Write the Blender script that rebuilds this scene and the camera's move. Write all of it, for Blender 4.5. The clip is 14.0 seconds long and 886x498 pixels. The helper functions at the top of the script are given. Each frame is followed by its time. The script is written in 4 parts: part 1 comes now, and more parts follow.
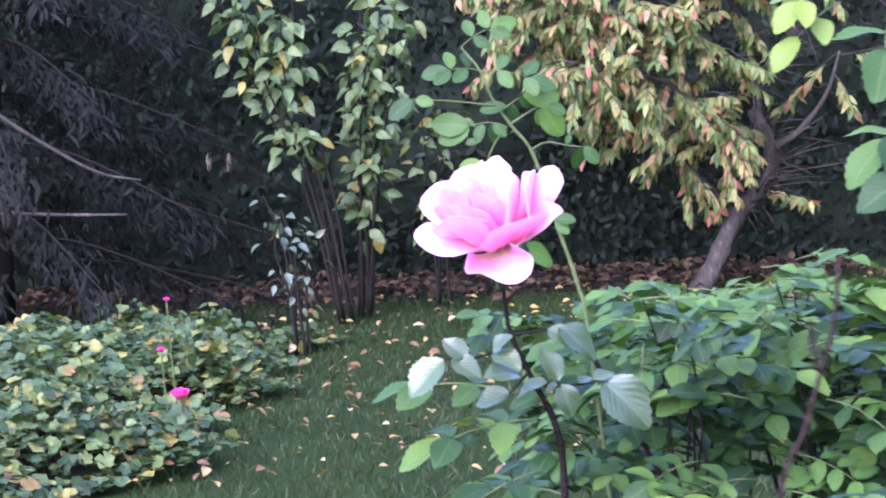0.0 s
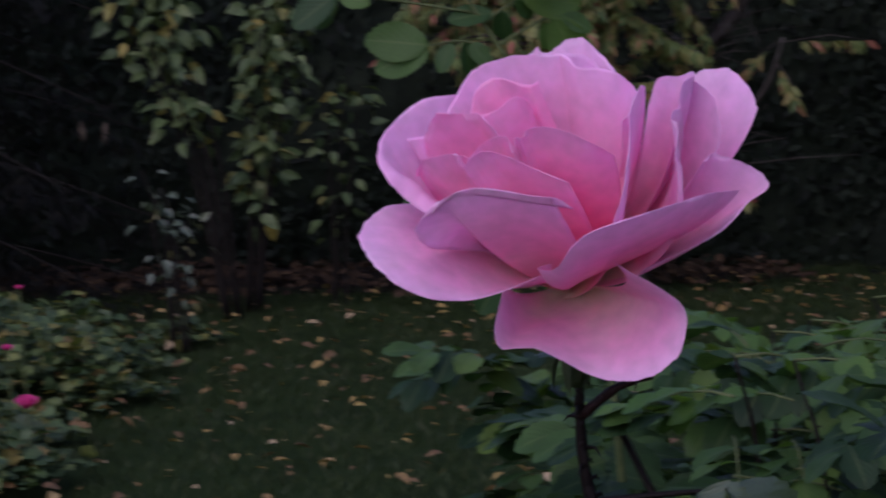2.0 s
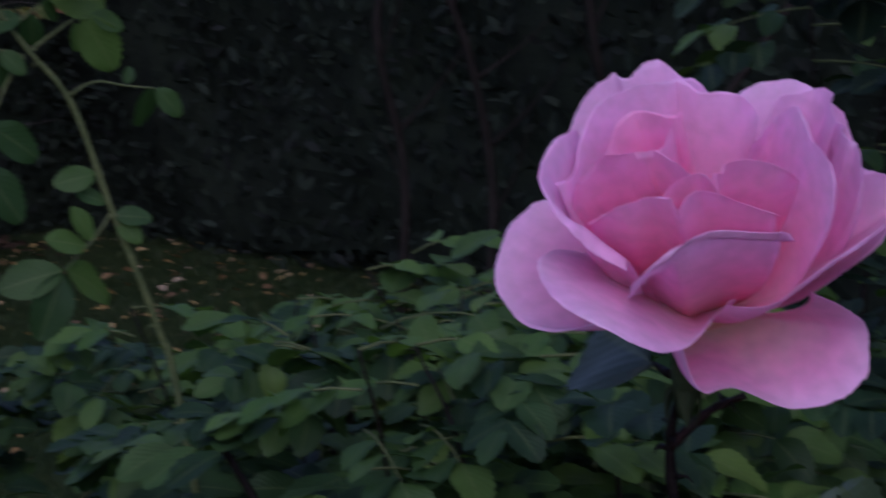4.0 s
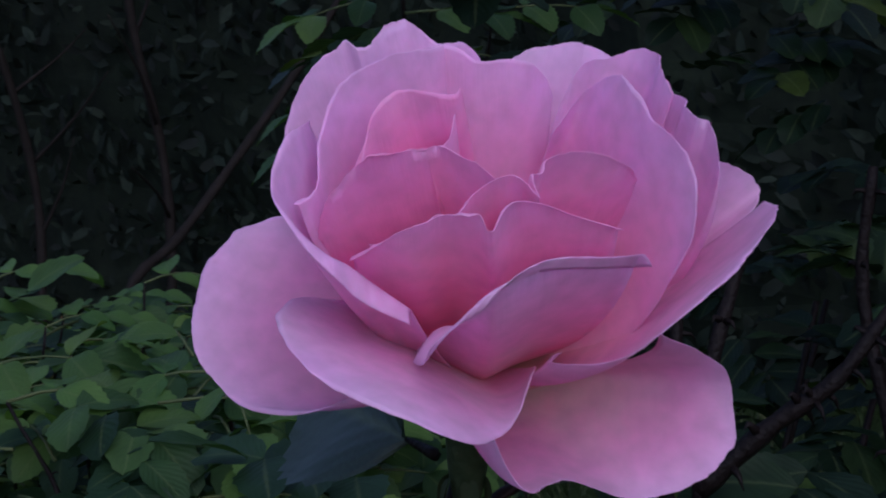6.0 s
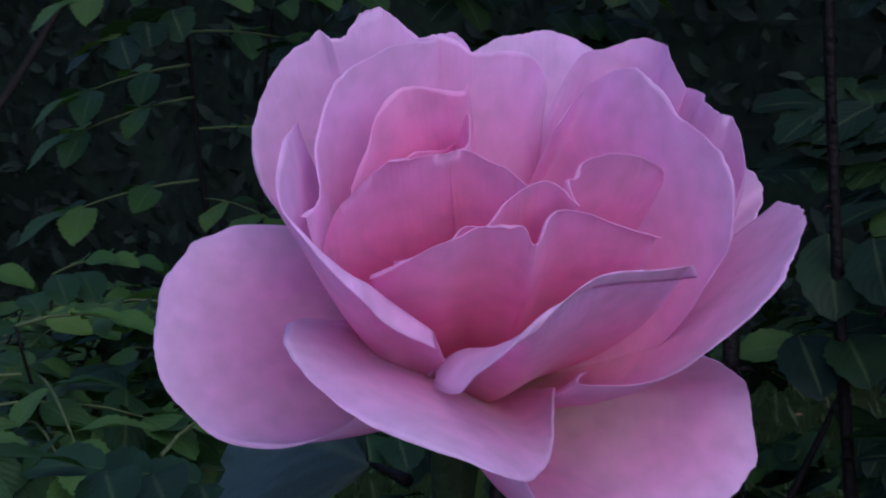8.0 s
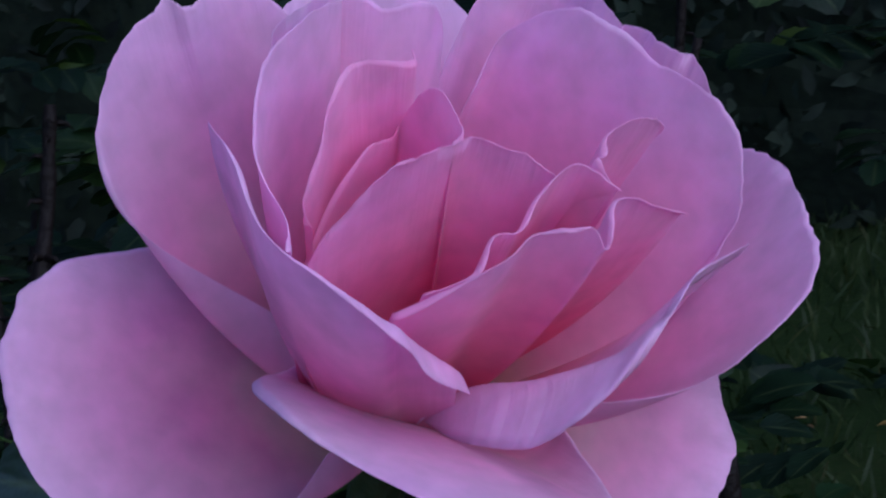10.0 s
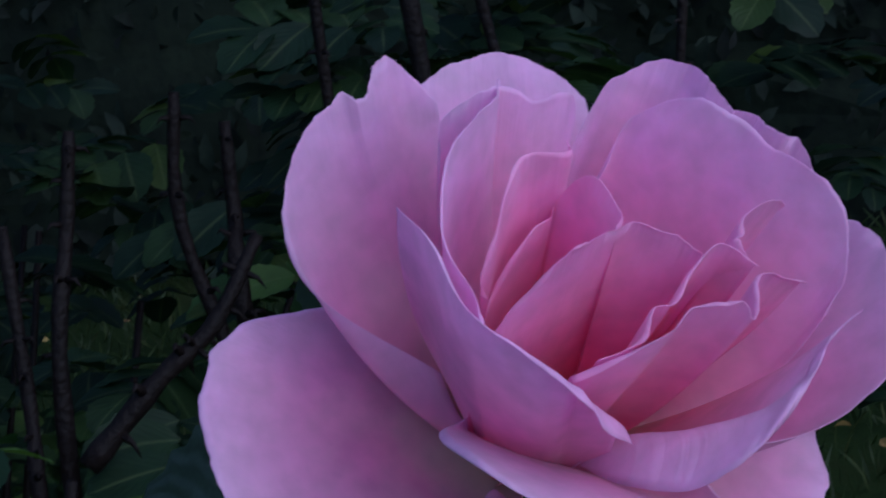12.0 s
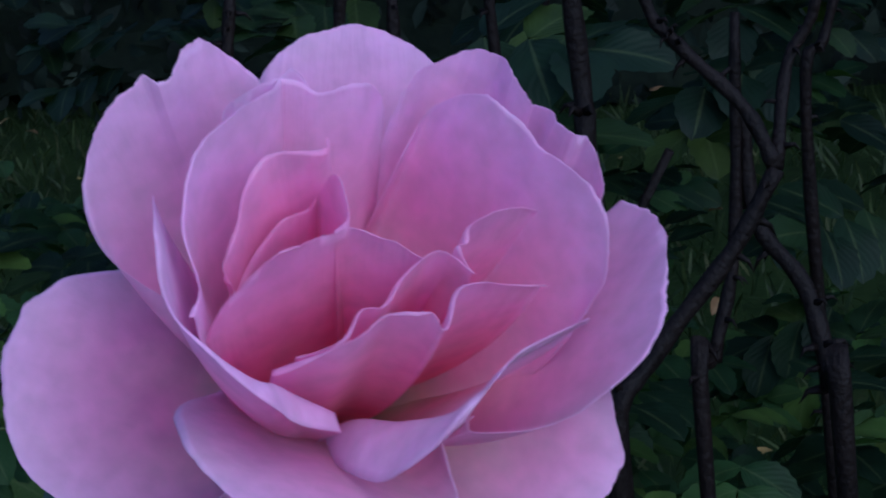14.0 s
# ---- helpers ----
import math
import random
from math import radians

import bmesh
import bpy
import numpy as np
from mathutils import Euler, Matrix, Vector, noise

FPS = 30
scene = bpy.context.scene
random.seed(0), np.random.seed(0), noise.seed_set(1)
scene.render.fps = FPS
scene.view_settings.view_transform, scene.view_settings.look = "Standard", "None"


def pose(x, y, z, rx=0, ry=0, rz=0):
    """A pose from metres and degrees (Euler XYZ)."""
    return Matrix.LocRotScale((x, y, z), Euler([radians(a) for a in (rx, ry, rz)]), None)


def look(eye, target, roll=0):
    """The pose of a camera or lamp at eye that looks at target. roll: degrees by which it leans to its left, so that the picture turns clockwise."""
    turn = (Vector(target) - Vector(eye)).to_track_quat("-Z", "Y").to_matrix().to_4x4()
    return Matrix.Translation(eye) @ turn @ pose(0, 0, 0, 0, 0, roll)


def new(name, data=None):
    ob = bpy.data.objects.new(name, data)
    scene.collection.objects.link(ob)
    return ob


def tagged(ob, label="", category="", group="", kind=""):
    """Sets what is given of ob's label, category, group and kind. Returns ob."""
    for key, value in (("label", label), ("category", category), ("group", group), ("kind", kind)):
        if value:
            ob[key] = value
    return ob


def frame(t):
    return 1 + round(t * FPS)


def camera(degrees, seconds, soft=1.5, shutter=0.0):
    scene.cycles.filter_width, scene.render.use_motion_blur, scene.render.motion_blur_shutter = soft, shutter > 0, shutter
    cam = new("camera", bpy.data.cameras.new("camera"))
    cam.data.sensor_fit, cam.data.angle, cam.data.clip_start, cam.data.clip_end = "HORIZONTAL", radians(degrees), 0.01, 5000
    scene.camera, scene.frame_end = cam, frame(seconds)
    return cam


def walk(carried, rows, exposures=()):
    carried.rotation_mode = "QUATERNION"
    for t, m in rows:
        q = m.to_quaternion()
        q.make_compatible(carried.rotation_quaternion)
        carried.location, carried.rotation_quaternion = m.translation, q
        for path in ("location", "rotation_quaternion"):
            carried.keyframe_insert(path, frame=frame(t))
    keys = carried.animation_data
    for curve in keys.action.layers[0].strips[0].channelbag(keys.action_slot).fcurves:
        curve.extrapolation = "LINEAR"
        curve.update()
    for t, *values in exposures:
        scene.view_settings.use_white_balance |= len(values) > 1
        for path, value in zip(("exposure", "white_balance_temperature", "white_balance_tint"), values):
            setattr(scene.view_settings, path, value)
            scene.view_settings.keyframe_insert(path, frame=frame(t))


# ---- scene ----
# ------------------------------------------------ camera and walk
cam = camera(26.0, 14.0, soft=2.0, shutter=0.4)
PATH = [
    (0, (-0.1334, -1.2724, 1.0962), (-0.0336, -0.2819, 1.0014), -2.09),
    (0.5, (-0.1496, -1.1721, 1.0904), (-0.0592, -0.1807, 0.9962), -1.72),
    (1, (-0.1629, -1.1529, 1.0756), (-0.0611, -0.1626, 0.9810), -1.54),
    (1.5, (-0.0634, -0.7410, 1.0382), (-0.0105, 0.2531, 0.9473), -1.34),
    (2, (-0.0755, -0.4508, 1.0284), (0.0793, 0.5320, 0.9268), 0.23),
    (2.5, (-0.1133, -0.4316, 1.0301), (0.1478, 0.5280, 0.9254), 0.35),
    (3, (-0.1620, -0.4326, 1.0337), (0.1771, 0.5034, 0.9389), 0.07),
    (3.3, (-0.2043, -0.4203, 1.0439), (0.1902, 0.4926, 0.9391), -1.41),
    (3.5, (-0.2376, -0.3905, 1.0409), (0.1920, 0.5060, 0.9342), -1.20),
    (4, (-0.2848, -0.3263, 1.0541), (0.2684, 0.4956, 0.9201), -3.56),
    (4.2, (-0.2863, -0.3197, 1.0522), (0.3064, 0.4729, 0.9085), -3.18),
    (6.3, (-0.2152, -0.1698, 1.0428), (0.5360, 0.4718, 0.8876), -5.09),
    (6.5, (-0.2219, -0.1612, 1.0459), (0.5451, 0.4594, 0.8832), -4.86),
    (6.8, (-0.2238, -0.1574, 1.0514), (0.5601, 0.4390, 0.8789), -5.41),
    (7, (-0.2240, -0.1575, 1.0470), (0.5679, 0.4283, 0.8747), -5.26),
    (7.2, (-0.2266, -0.1604, 1.0466), (0.5594, 0.4336, 0.8756), -5.08),
    (9.3, (-0.2075, -0.0513, 1.0545), (0.6909, 0.3228, 0.8245), -7.62),
    (9.5, (-0.2057, -0.0419, 1.0562), (0.7022, 0.2949, 0.8068), -8.34),
    (10, (-0.1990, -0.0296, 1.0593), (0.7371, 0.2012, 0.7938), -8.35),
    (10.5, (-0.2117, -0.0142, 1.0661), (0.7324, 0.1888, 0.8063), -8.74),
    (11, (-0.2284, -0.0132, 1.0699), (0.7226, 0.1595, 0.8132), -8.67),
    (11.5, (-0.2407, -0.0131, 1.0736), (0.7114, 0.1616, 0.8226), -8.45),
    (12, (-0.2330, -0.0101, 1.0809), (0.7084, 0.1921, 0.8111), -8.20),
    (12.5, (-0.2325, -0.0300, 1.0886), (0.6906, 0.2080, 0.7867), -8.62),
    (13, (-0.2240, -0.0470, 1.0934), (0.6784, 0.2297, 0.7633), -9.79),
    (13.5, (-0.2259, -0.0678, 1.0998), (0.6628, 0.2559, 0.7751), -9.31),
    (14, (-0.2209, -0.0916, 1.0978), (0.6499, 0.2692, 0.7636), -7.89),
]
EXPO = [
    (0, 3.40, 5800, 37),
    (0.5, 2.77, 6050, 34),
    (1, 2.07, 6100, 32),
    (1.4, 1.40, 6150, 27),
    (1.8, 0.50, 6320, 32),
    (2.4, 0.55, 6220, 41),
    (3, 0.90, 6080, 39),
    (3.5, 0.18, 5880, 40),
    (4.2, 0.17, 5880, 35),
    (6.5, 0.26, 5780, 24),
    (9.5, 0.34, 5430, 17),
    (10.5, 0.38, 5440, 17),
    (11, 0.21, 5450, 16),
    (12, 0.20, 5380, 16),
    (13.5, 0.20, 5200, 14),
    (14, 0.36, 5180, 13),
]
walk(cam, [(t, look(eye, target, roll)) for t, eye, target, roll in PATH], EXPO)

# ------------------------------------------------ daylight: open evening sky, no direct sun
world = bpy.data.worlds.new("evening_sky")
scene.world = world
world.use_nodes = True
wn = world.node_tree.nodes
sky = wn.new("ShaderNodeTexSky")
sky.sky_type = "NISHITA"
sky.sun_disc = False
sky.sun_elevation = radians(58)
sky.sun_rotation = radians(200)
wn["Background"].inputs["Strength"].default_value = 0.125
world.node_tree.links.new(sky.outputs["Color"], wn["Background"].inputs["Color"])
sun_data = bpy.data.lights.new("veiled_sun", "SUN")
sun_data.energy, sun_data.angle, sun_data.color = 0.95, radians(60), (1.0, 0.97, 0.93)
sun = new("veiled_sun", sun_data)
sun.matrix_world = look((-4.6, -5.6, 5.2), (0.2, 0.3, 0.5))

# ------------------------------------------------ materials


def shader(name):
    m = bpy.data.materials.new(name)
    m.use_nodes = True
    return m, m.node_tree.nodes, m.node_tree.links, m.node_tree.nodes["Principled BSDF"]


def ramp(nodes, stops):
    r = nodes.new("ShaderNodeValToRGB")
    e = r.color_ramp.elements
    e[0].position, e[0].color = stops[0][0], (*stops[0][1], 1)
    e[1].position, e[1].color = stops[-1][0], (*stops[-1][1], 1)
    for p, c in stops[1:-1]:
        e.new(p).color = (*c, 1)
    return r


def textured(name, dark, light, scale=8.0, rough=0.8, bump=0.3, fine=60.0, stretch=(1, 1, 1), extra=None, spec=0.12):
    """Two scales of noise in the colour and a relief, in metres."""
    m, n, l, p = shader(name)
    tc, mp = n.new("ShaderNodeTexCoord"), n.new("ShaderNodeMapping")
    mp.inputs["Scale"].default_value = stretch
    a, b = n.new("ShaderNodeTexNoise"), n.new("ShaderNodeTexNoise")
    a.inputs["Scale"].default_value, b.inputs["Scale"].default_value = scale, fine
    a.inputs["Detail"].default_value = 5
    mix = n.new("ShaderNodeMath")
    mix.operation = "MULTIPLY_ADD"
    mix.inputs[1].default_value = 0.45
    half = n.new("ShaderNodeMath")
    half.operation = "MULTIPLY"
    half.inputs[1].default_value = 0.6
    l.new(tc.outputs["Object"], mp.inputs["Vector"])
    for t in (a, b):
        l.new(mp.outputs["Vector"], t.inputs["Vector"])
    l.new(a.outputs["Fac"], half.inputs[0])
    l.new(b.outputs["Fac"], mix.inputs[0])
    l.new(half.outputs[0], mix.inputs[2])
    stops = [(0.3, dark), (0.72, light)] if extra is None else [(0.3, dark), (0.55, light), (0.75, extra)]
    r = ramp(n, stops)
    l.new(mix.outputs[0], r.inputs["Fac"])
    l.new(r.outputs["Color"], p.inputs["Base Color"])
    p.inputs["Roughness"].default_value = rough
    p.inputs["Specular IOR Level"].default_value = spec
    bp = n.new("ShaderNodeBump")
    bp.inputs["Strength"].default_value, bp.inputs["Distance"].default_value = bump, 0.004
    l.new(b.outputs["Fac"], bp.inputs["Height"])
    l.new(bp.outputs["Normal"], p.inputs["Normal"])
    return m


def leafy(name, stops, rough=0.45, through_light=0.3, by_object=False, spots=0.35, spec=0.3, veins=True):
    """Leaf: colour by leaf, mottling, side veins along the blade, light through the blade."""
    m, n, l, p = shader(name)
    if by_object:
        src = n.new("ShaderNodeObjectInfo").outputs["Random"]
    else:
        src = n.new("ShaderNodeNewGeometry").outputs["Random Per Island"]
    r = ramp(n, stops)
    l.new(src, r.inputs["Fac"])
    tc, nz = n.new("ShaderNodeTexCoord"), n.new("ShaderNodeTexNoise")
    nz.inputs["Scale"].default_value, nz.inputs["Detail"].default_value = 55, 4
    l.new(tc.outputs["Object"], nz.inputs["Vector"])
    hsv = n.new("ShaderNodeHueSaturation")
    mr = n.new("ShaderNodeMapRange")
    mr.inputs["From Min"].default_value, mr.inputs["From Max"].default_value = 0.3, 0.7
    mr.inputs["To Min"].default_value, mr.inputs["To Max"].default_value = 1 - spots, 1 + spots
    l.new(nz.outputs["Fac"], mr.inputs["Value"])
    l.new(mr.outputs["Result"], hsv.inputs["Value"])
    l.new(r.outputs["Color"], hsv.inputs["Color"])
    col = hsv.outputs["Color"]
    if veins:
        uv, sp = n.new("ShaderNodeTexCoord"), n.new("ShaderNodeSeparateXYZ")
        l.new(uv.outputs["UV"], sp.inputs["Vector"])
        ab = n.new("ShaderNodeMath")
        ab.operation = "ABSOLUTE"
        l.new(sp.outputs["X"], ab.inputs[0])
        sl = n.new("ShaderNodeMath")
        sl.operation = "MULTIPLY_ADD"
        sl.inputs[1].default_value = -0.45
        l.new(ab.outputs[0], sl.inputs[0])
        l.new(sp.outputs["Y"], sl.inputs[2])
        fr = n.new("ShaderNodeMath")
        fr.operation = "MULTIPLY"
        fr.inputs[1].default_value = 44.0
        l.new(sl.outputs[0], fr.inputs[0])
        si = n.new("ShaderNodeMath")
        si.operation = "SINE"
        l.new(fr.outputs[0], si.inputs[0])
        rib = n.new("ShaderNodeMapRange")
        rib.inputs["From Min"].default_value, rib.inputs["From Max"].default_value = 0.02, 0.10
        rib.inputs["To Min"].default_value, rib.inputs["To Max"].default_value = 0.22, 0.0
        l.new(ab.outputs[0], rib.inputs["Value"])
        pale = n.new("ShaderNodeMix")
        pale.data_type = "RGBA"
        pale.inputs["B"].default_value = (0.16, 0.20, 0.08, 1)
        l.new(rib.outputs["Result"], pale.inputs["Factor"])
        l.new(col, pale.inputs["A"])
        col = pale.outputs["Result"]
        bp = n.new("ShaderNodeBump")
        bp.inputs["Strength"].default_value, bp.inputs["Distance"].default_value = 0.14, 0.0006
        l.new(si.outputs[0], bp.inputs["Height"])
        l.new(bp.outputs["Normal"], p.inputs["Normal"])
    l.new(col, p.inputs["Base Color"])
    p.inputs["Roughness"].default_value = rough
    p.inputs["Specular IOR Level"].default_value = spec
    tr, mx = n.new("ShaderNodeBsdfTranslucent"), n.new("ShaderNodeMixShader")
    warm = n.new("ShaderNodeMix")
    warm.data_type, warm.blend_type = "RGBA", "MULTIPLY"
    warm.inputs["Factor"].default_value = 1.0
    warm.inputs["B"].default_value = (1.2, 1.3, 0.5, 1)
    l.new(col, warm.inputs["A"])
    l.new(warm.outputs["Result"], tr.inputs["Color"])
    mx.inputs["Fac"].default_value = through_light
    l.new(p.outputs[0], mx.inputs[1])
    l.new(tr.outputs[0], mx.inputs[2])
    l.new(mx.outputs[0], n["Material Output"].inputs["Surface"])
    return m


def petal_material(name, rim, body, deep, base):
    """Petal: cream claw, deeper body, pale rim, fine veins running lengthwise, blotches, light through."""
    m, n, l, p = shader(name)
    uv, sp = n.new("ShaderNodeTexCoord"), n.new("ShaderNodeSeparateXYZ")
    l.new(uv.outputs["UV"], sp.inputs["Vector"])
    nz = n.new("ShaderNodeTexNoise")
    nz.inputs["Scale"].default_value, nz.inputs["Detail"].default_value = 60, 5
    l.new(uv.outputs["Object"], nz.inputs["Vector"])
    wob = n.new("ShaderNodeMath")
    wob.operation = "MULTIPLY_ADD"
    wob.inputs[1].default_value = 0.34
    l.new(nz.outputs["Fac"], wob.inputs[0])
    off = n.new("ShaderNodeMath")
    off.operation = "SUBTRACT"
    off.inputs[1].default_value = 0.17
    l.new(sp.outputs["Y"], off.inputs[0])
    l.new(off.outputs[0], wob.inputs[2])
    r = ramp(n, [(0.15, base), (0.40, deep), (0.68, body), (0.98, rim)])
    l.new(wob.outputs[0], r.inputs["Fac"])
    mp, vein = n.new("ShaderNodeMapping"), n.new("ShaderNodeTexNoise")
    mp.inputs["Scale"].default_value = (9, 1.0, 1)
    vein.inputs["Scale"].default_value, vein.inputs["Detail"].default_value = 2.2, 3
    l.new(uv.outputs["UV"], mp.inputs["Vector"])
    l.new(mp.outputs["Vector"], vein.inputs["Vector"])
    mr = n.new("ShaderNodeMapRange")
    mr.inputs["From Min"].default_value, mr.inputs["From Max"].default_value = 0.3, 0.7
    mr.inputs["To Min"].default_value, mr.inputs["To Max"].default_value = 0.91, 1.06
    soft = n.new("ShaderNodeTexNoise")
    soft.inputs["Scale"].default_value, soft.inputs["Detail"].default_value = 230, 6
    l.new(uv.outputs["Object"], soft.inputs["Vector"])
    l.new(soft.outputs["Fac"], mr.inputs["Value"])
    hsv = n.new("ShaderNodeHueSaturation")
    l.new(mr.outputs["Result"], hsv.inputs["Value"])
    blot = n.new("ShaderNodeMapRange")
    blot.inputs["From Min"].default_value, blot.inputs["From Max"].default_value = 0.3, 0.72
    blot.inputs["To Min"].default_value, blot.inputs["To Max"].default_value = 0.84, 1.18
    l.new(nz.outputs["Fac"], blot.inputs["Value"])
    l.new(blot.outputs["Result"], hsv.inputs["Saturation"])
    l.new(r.outputs["Color"], hsv.inputs["Color"])
    l.new(hsv.outputs["Color"], p.inputs["Base Color"])
    p.inputs["Roughness"].default_value = 0.62
    p.inputs["Specular IOR Level"].default_value = 0.25
    p.inputs["Sheen Weight"].default_value = 0.15
    mq, crimp = n.new("ShaderNodeMapping"), n.new("ShaderNodeTexNoise")
    mq.inputs["Scale"].default_value = (10, 3.0, 1)
    crimp.inputs["Scale"].default_value, crimp.inputs["Detail"].default_value = 1.6, 2
    l.new(uv.outputs["UV"], mq.inputs["Vector"])
    l.new(mq.outputs["Vector"], crimp.inputs["Vector"])
    high = n.new("ShaderNodeMath")
    high.operation = "MULTIPLY"
    tip = n.new("ShaderNodeMath")
    tip.operation = "POWER"
    tip.inputs[1].default_value = 5.0
    l.new(sp.outputs["Y"], tip.inputs[0])
    l.new(crimp.outputs["Fac"], high.inputs[0])
    l.new(tip.outputs[0], high.inputs[1])
    first = n.new("ShaderNodeBump")
    first.inputs["Strength"].default_value, first.inputs["Distance"].default_value = 0.30, 0.0018
    l.new(high.outputs[0], first.inputs["Height"])
    bp = n.new("ShaderNodeBump")
    bp.inputs["Strength"].default_value, bp.inputs["Distance"].default_value = 0.025, 0.0004
    l.new(vein.outputs["Fac"], bp.inputs["Height"])
    l.new(first.outputs["Normal"], bp.inputs["Normal"])
    pucker = n.new("ShaderNodeBump")
    pucker.inputs["Strength"].default_value, pucker.inputs["Distance"].default_value = 0.35, 0.0005
    l.new(soft.outputs["Fac"], pucker.inputs["Height"])
    l.new(bp.outputs["Normal"], pucker.inputs["Normal"])
    l.new(pucker.outputs["Normal"], p.inputs["Normal"])
    tr, mx = n.new("ShaderNodeBsdfTranslucent"), n.new("ShaderNodeMixShader")
    l.new(hsv.outputs["Color"], tr.inputs["Color"])
    mx.inputs["Fac"].default_value = 0.5
    l.new(p.outputs[0], mx.inputs[1])
    l.new(tr.outputs[0], mx.inputs[2])
    l.new(mx.outputs[0], n["Material Output"].inputs["Surface"])
    return m


PETAL = petal_material("petal_pink", (0.96, 0.62, 0.87), (0.95, 0.45, 0.73), (0.93, 0.41, 0.61), (0.84, 0.62, 0.50))
PETAL_IN = petal_material("petal_pink_inner", (0.99, 0.51, 0.78), (0.99, 0.35, 0.61), (0.99, 0.26, 0.47), (0.97, 0.36, 0.42))
PETAL_FAR = petal_material("petal_magenta", (0.80, 0.10, 0.36), (0.74, 0.06, 0.28), (0.6, 0.03, 0.2), (0.5, 0.1, 0.2))
STEM = textured("rose_cane_brown", (0.0036, 0.0026, 0.0025), (0.0120, 0.0078, 0.0072), 30, 0.55, 0.4, 300)
STEM_G = textured("rose_cane_green", (0.0390, 0.0620, 0.0245), (0.1040, 0.1240, 0.0490), 30, 0.5, 0.3, 300)
STEM_RED = textured("rose_cane_red", (0.0075, 0.0038, 0.0038), (0.0210, 0.0092, 0.0088), 25, 0.5, 0.5, 250)
SEPAL = textured("sepal_green", (0.018, 0.030, 0.014), (0.045, 0.062, 0.028), 60, 0.6, 0.3, 400)
BARK = textured("bark_grey_lichen", (0.016, 0.013, 0.012), (0.045, 0.038, 0.034), 9, 0.9, 0.9, 70, (1, 1, 0.35), (0.095, 0.092, 0.085))
TWIG = textured("twig_brown", (0.035, 0.026, 0.02), (0.12, 0.095, 0.07), 20, 0.85, 0.5, 90)
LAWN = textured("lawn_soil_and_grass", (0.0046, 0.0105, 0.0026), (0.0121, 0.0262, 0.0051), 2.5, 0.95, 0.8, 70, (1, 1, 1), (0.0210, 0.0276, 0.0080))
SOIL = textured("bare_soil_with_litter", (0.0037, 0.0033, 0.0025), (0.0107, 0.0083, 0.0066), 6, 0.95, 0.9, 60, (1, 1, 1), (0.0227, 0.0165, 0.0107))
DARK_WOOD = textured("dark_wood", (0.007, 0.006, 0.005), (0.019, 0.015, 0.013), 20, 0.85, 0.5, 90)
# hedge core: the shade between the sprays is put into its colour
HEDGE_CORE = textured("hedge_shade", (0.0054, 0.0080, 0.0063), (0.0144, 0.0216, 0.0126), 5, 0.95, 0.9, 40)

G_GLAUC = leafy("rose_leaf_glaucous", [(0, (0.032, 0.056, 0.028)), (0.6, (0.046, 0.074, 0.034)), (1, (0.060, 0.095, 0.036))], 0.30, 0.14, True, 0.2, 0.6)
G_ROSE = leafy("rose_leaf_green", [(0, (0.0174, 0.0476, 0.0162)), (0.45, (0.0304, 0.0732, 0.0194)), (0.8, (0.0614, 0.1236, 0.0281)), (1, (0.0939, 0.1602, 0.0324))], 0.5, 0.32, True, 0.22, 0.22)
G_DARK = leafy("rose_leaf_slate", [(0, (0.017, 0.033, 0.022)), (1, (0.022, 0.040, 0.026))], 0.42, 0.10, True, 0.25, 0.4)
G_FRESH = leafy("rose_leaf_fresh", [(0, (0.0975, 0.1600, 0.0280)), (1, (0.1800, 0.2400, 0.0400))], 0.45, 0.4, True, 0.15)
G_YOUNG = leafy("rose_leaf_young", [(0, (0.0430, 0.1068, 0.0252)), (1, (0.0843, 0.1657, 0.0360))], 0.45, 0.36, True, 0.18, 0.22)
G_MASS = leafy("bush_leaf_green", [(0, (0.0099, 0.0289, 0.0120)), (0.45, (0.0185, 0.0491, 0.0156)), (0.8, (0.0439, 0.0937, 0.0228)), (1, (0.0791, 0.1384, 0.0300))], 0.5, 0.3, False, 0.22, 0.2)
# old bush leaves: the shade they hang in is put into this darker green
G_OLD_SHADED = leafy("old_bush_leaf_shaded", [(0, (0.0055, 0.0150, 0.0080)), (0.6, (0.0095, 0.0245, 0.0110)), (0.93, (0.020, 0.042, 0.013)), (1, (0.05, 0.08, 0.015))], 0.5, 0.25, False, 0.22, 0.2)
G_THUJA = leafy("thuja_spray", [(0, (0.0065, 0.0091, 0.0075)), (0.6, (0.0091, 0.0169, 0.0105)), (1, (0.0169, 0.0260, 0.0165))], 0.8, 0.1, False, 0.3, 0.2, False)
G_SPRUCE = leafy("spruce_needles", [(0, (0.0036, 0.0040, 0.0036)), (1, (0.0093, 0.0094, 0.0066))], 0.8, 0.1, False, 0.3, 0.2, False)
G_SHRUB = leafy("shrub_leaf", [(0, (0.045, 0.078, 0.034)), (0.5, (0.082, 0.125, 0.045)), (0.88, (0.1207, 0.1610, 0.0660)), (0.96, (0.2323, 0.1999, 0.0562)), (1, (0.2979, 0.2366, 0.0562))], 0.5, 0.3, False, 0.25)
G_AUTUMN = leafy("autumn_leaf", [(0, (0.055, 0.095, 0.030)), (0.40, (0.125, 0.170, 0.050)), (0.72, (0.225, 0.215, 0.075)), (0.86, (0.29, 0.190, 0.085)), (0.95, (0.31, 0.130, 0.085)), (1, (0.34, 0.095, 0.085))], 0.55, 0.3, False, 0.25)
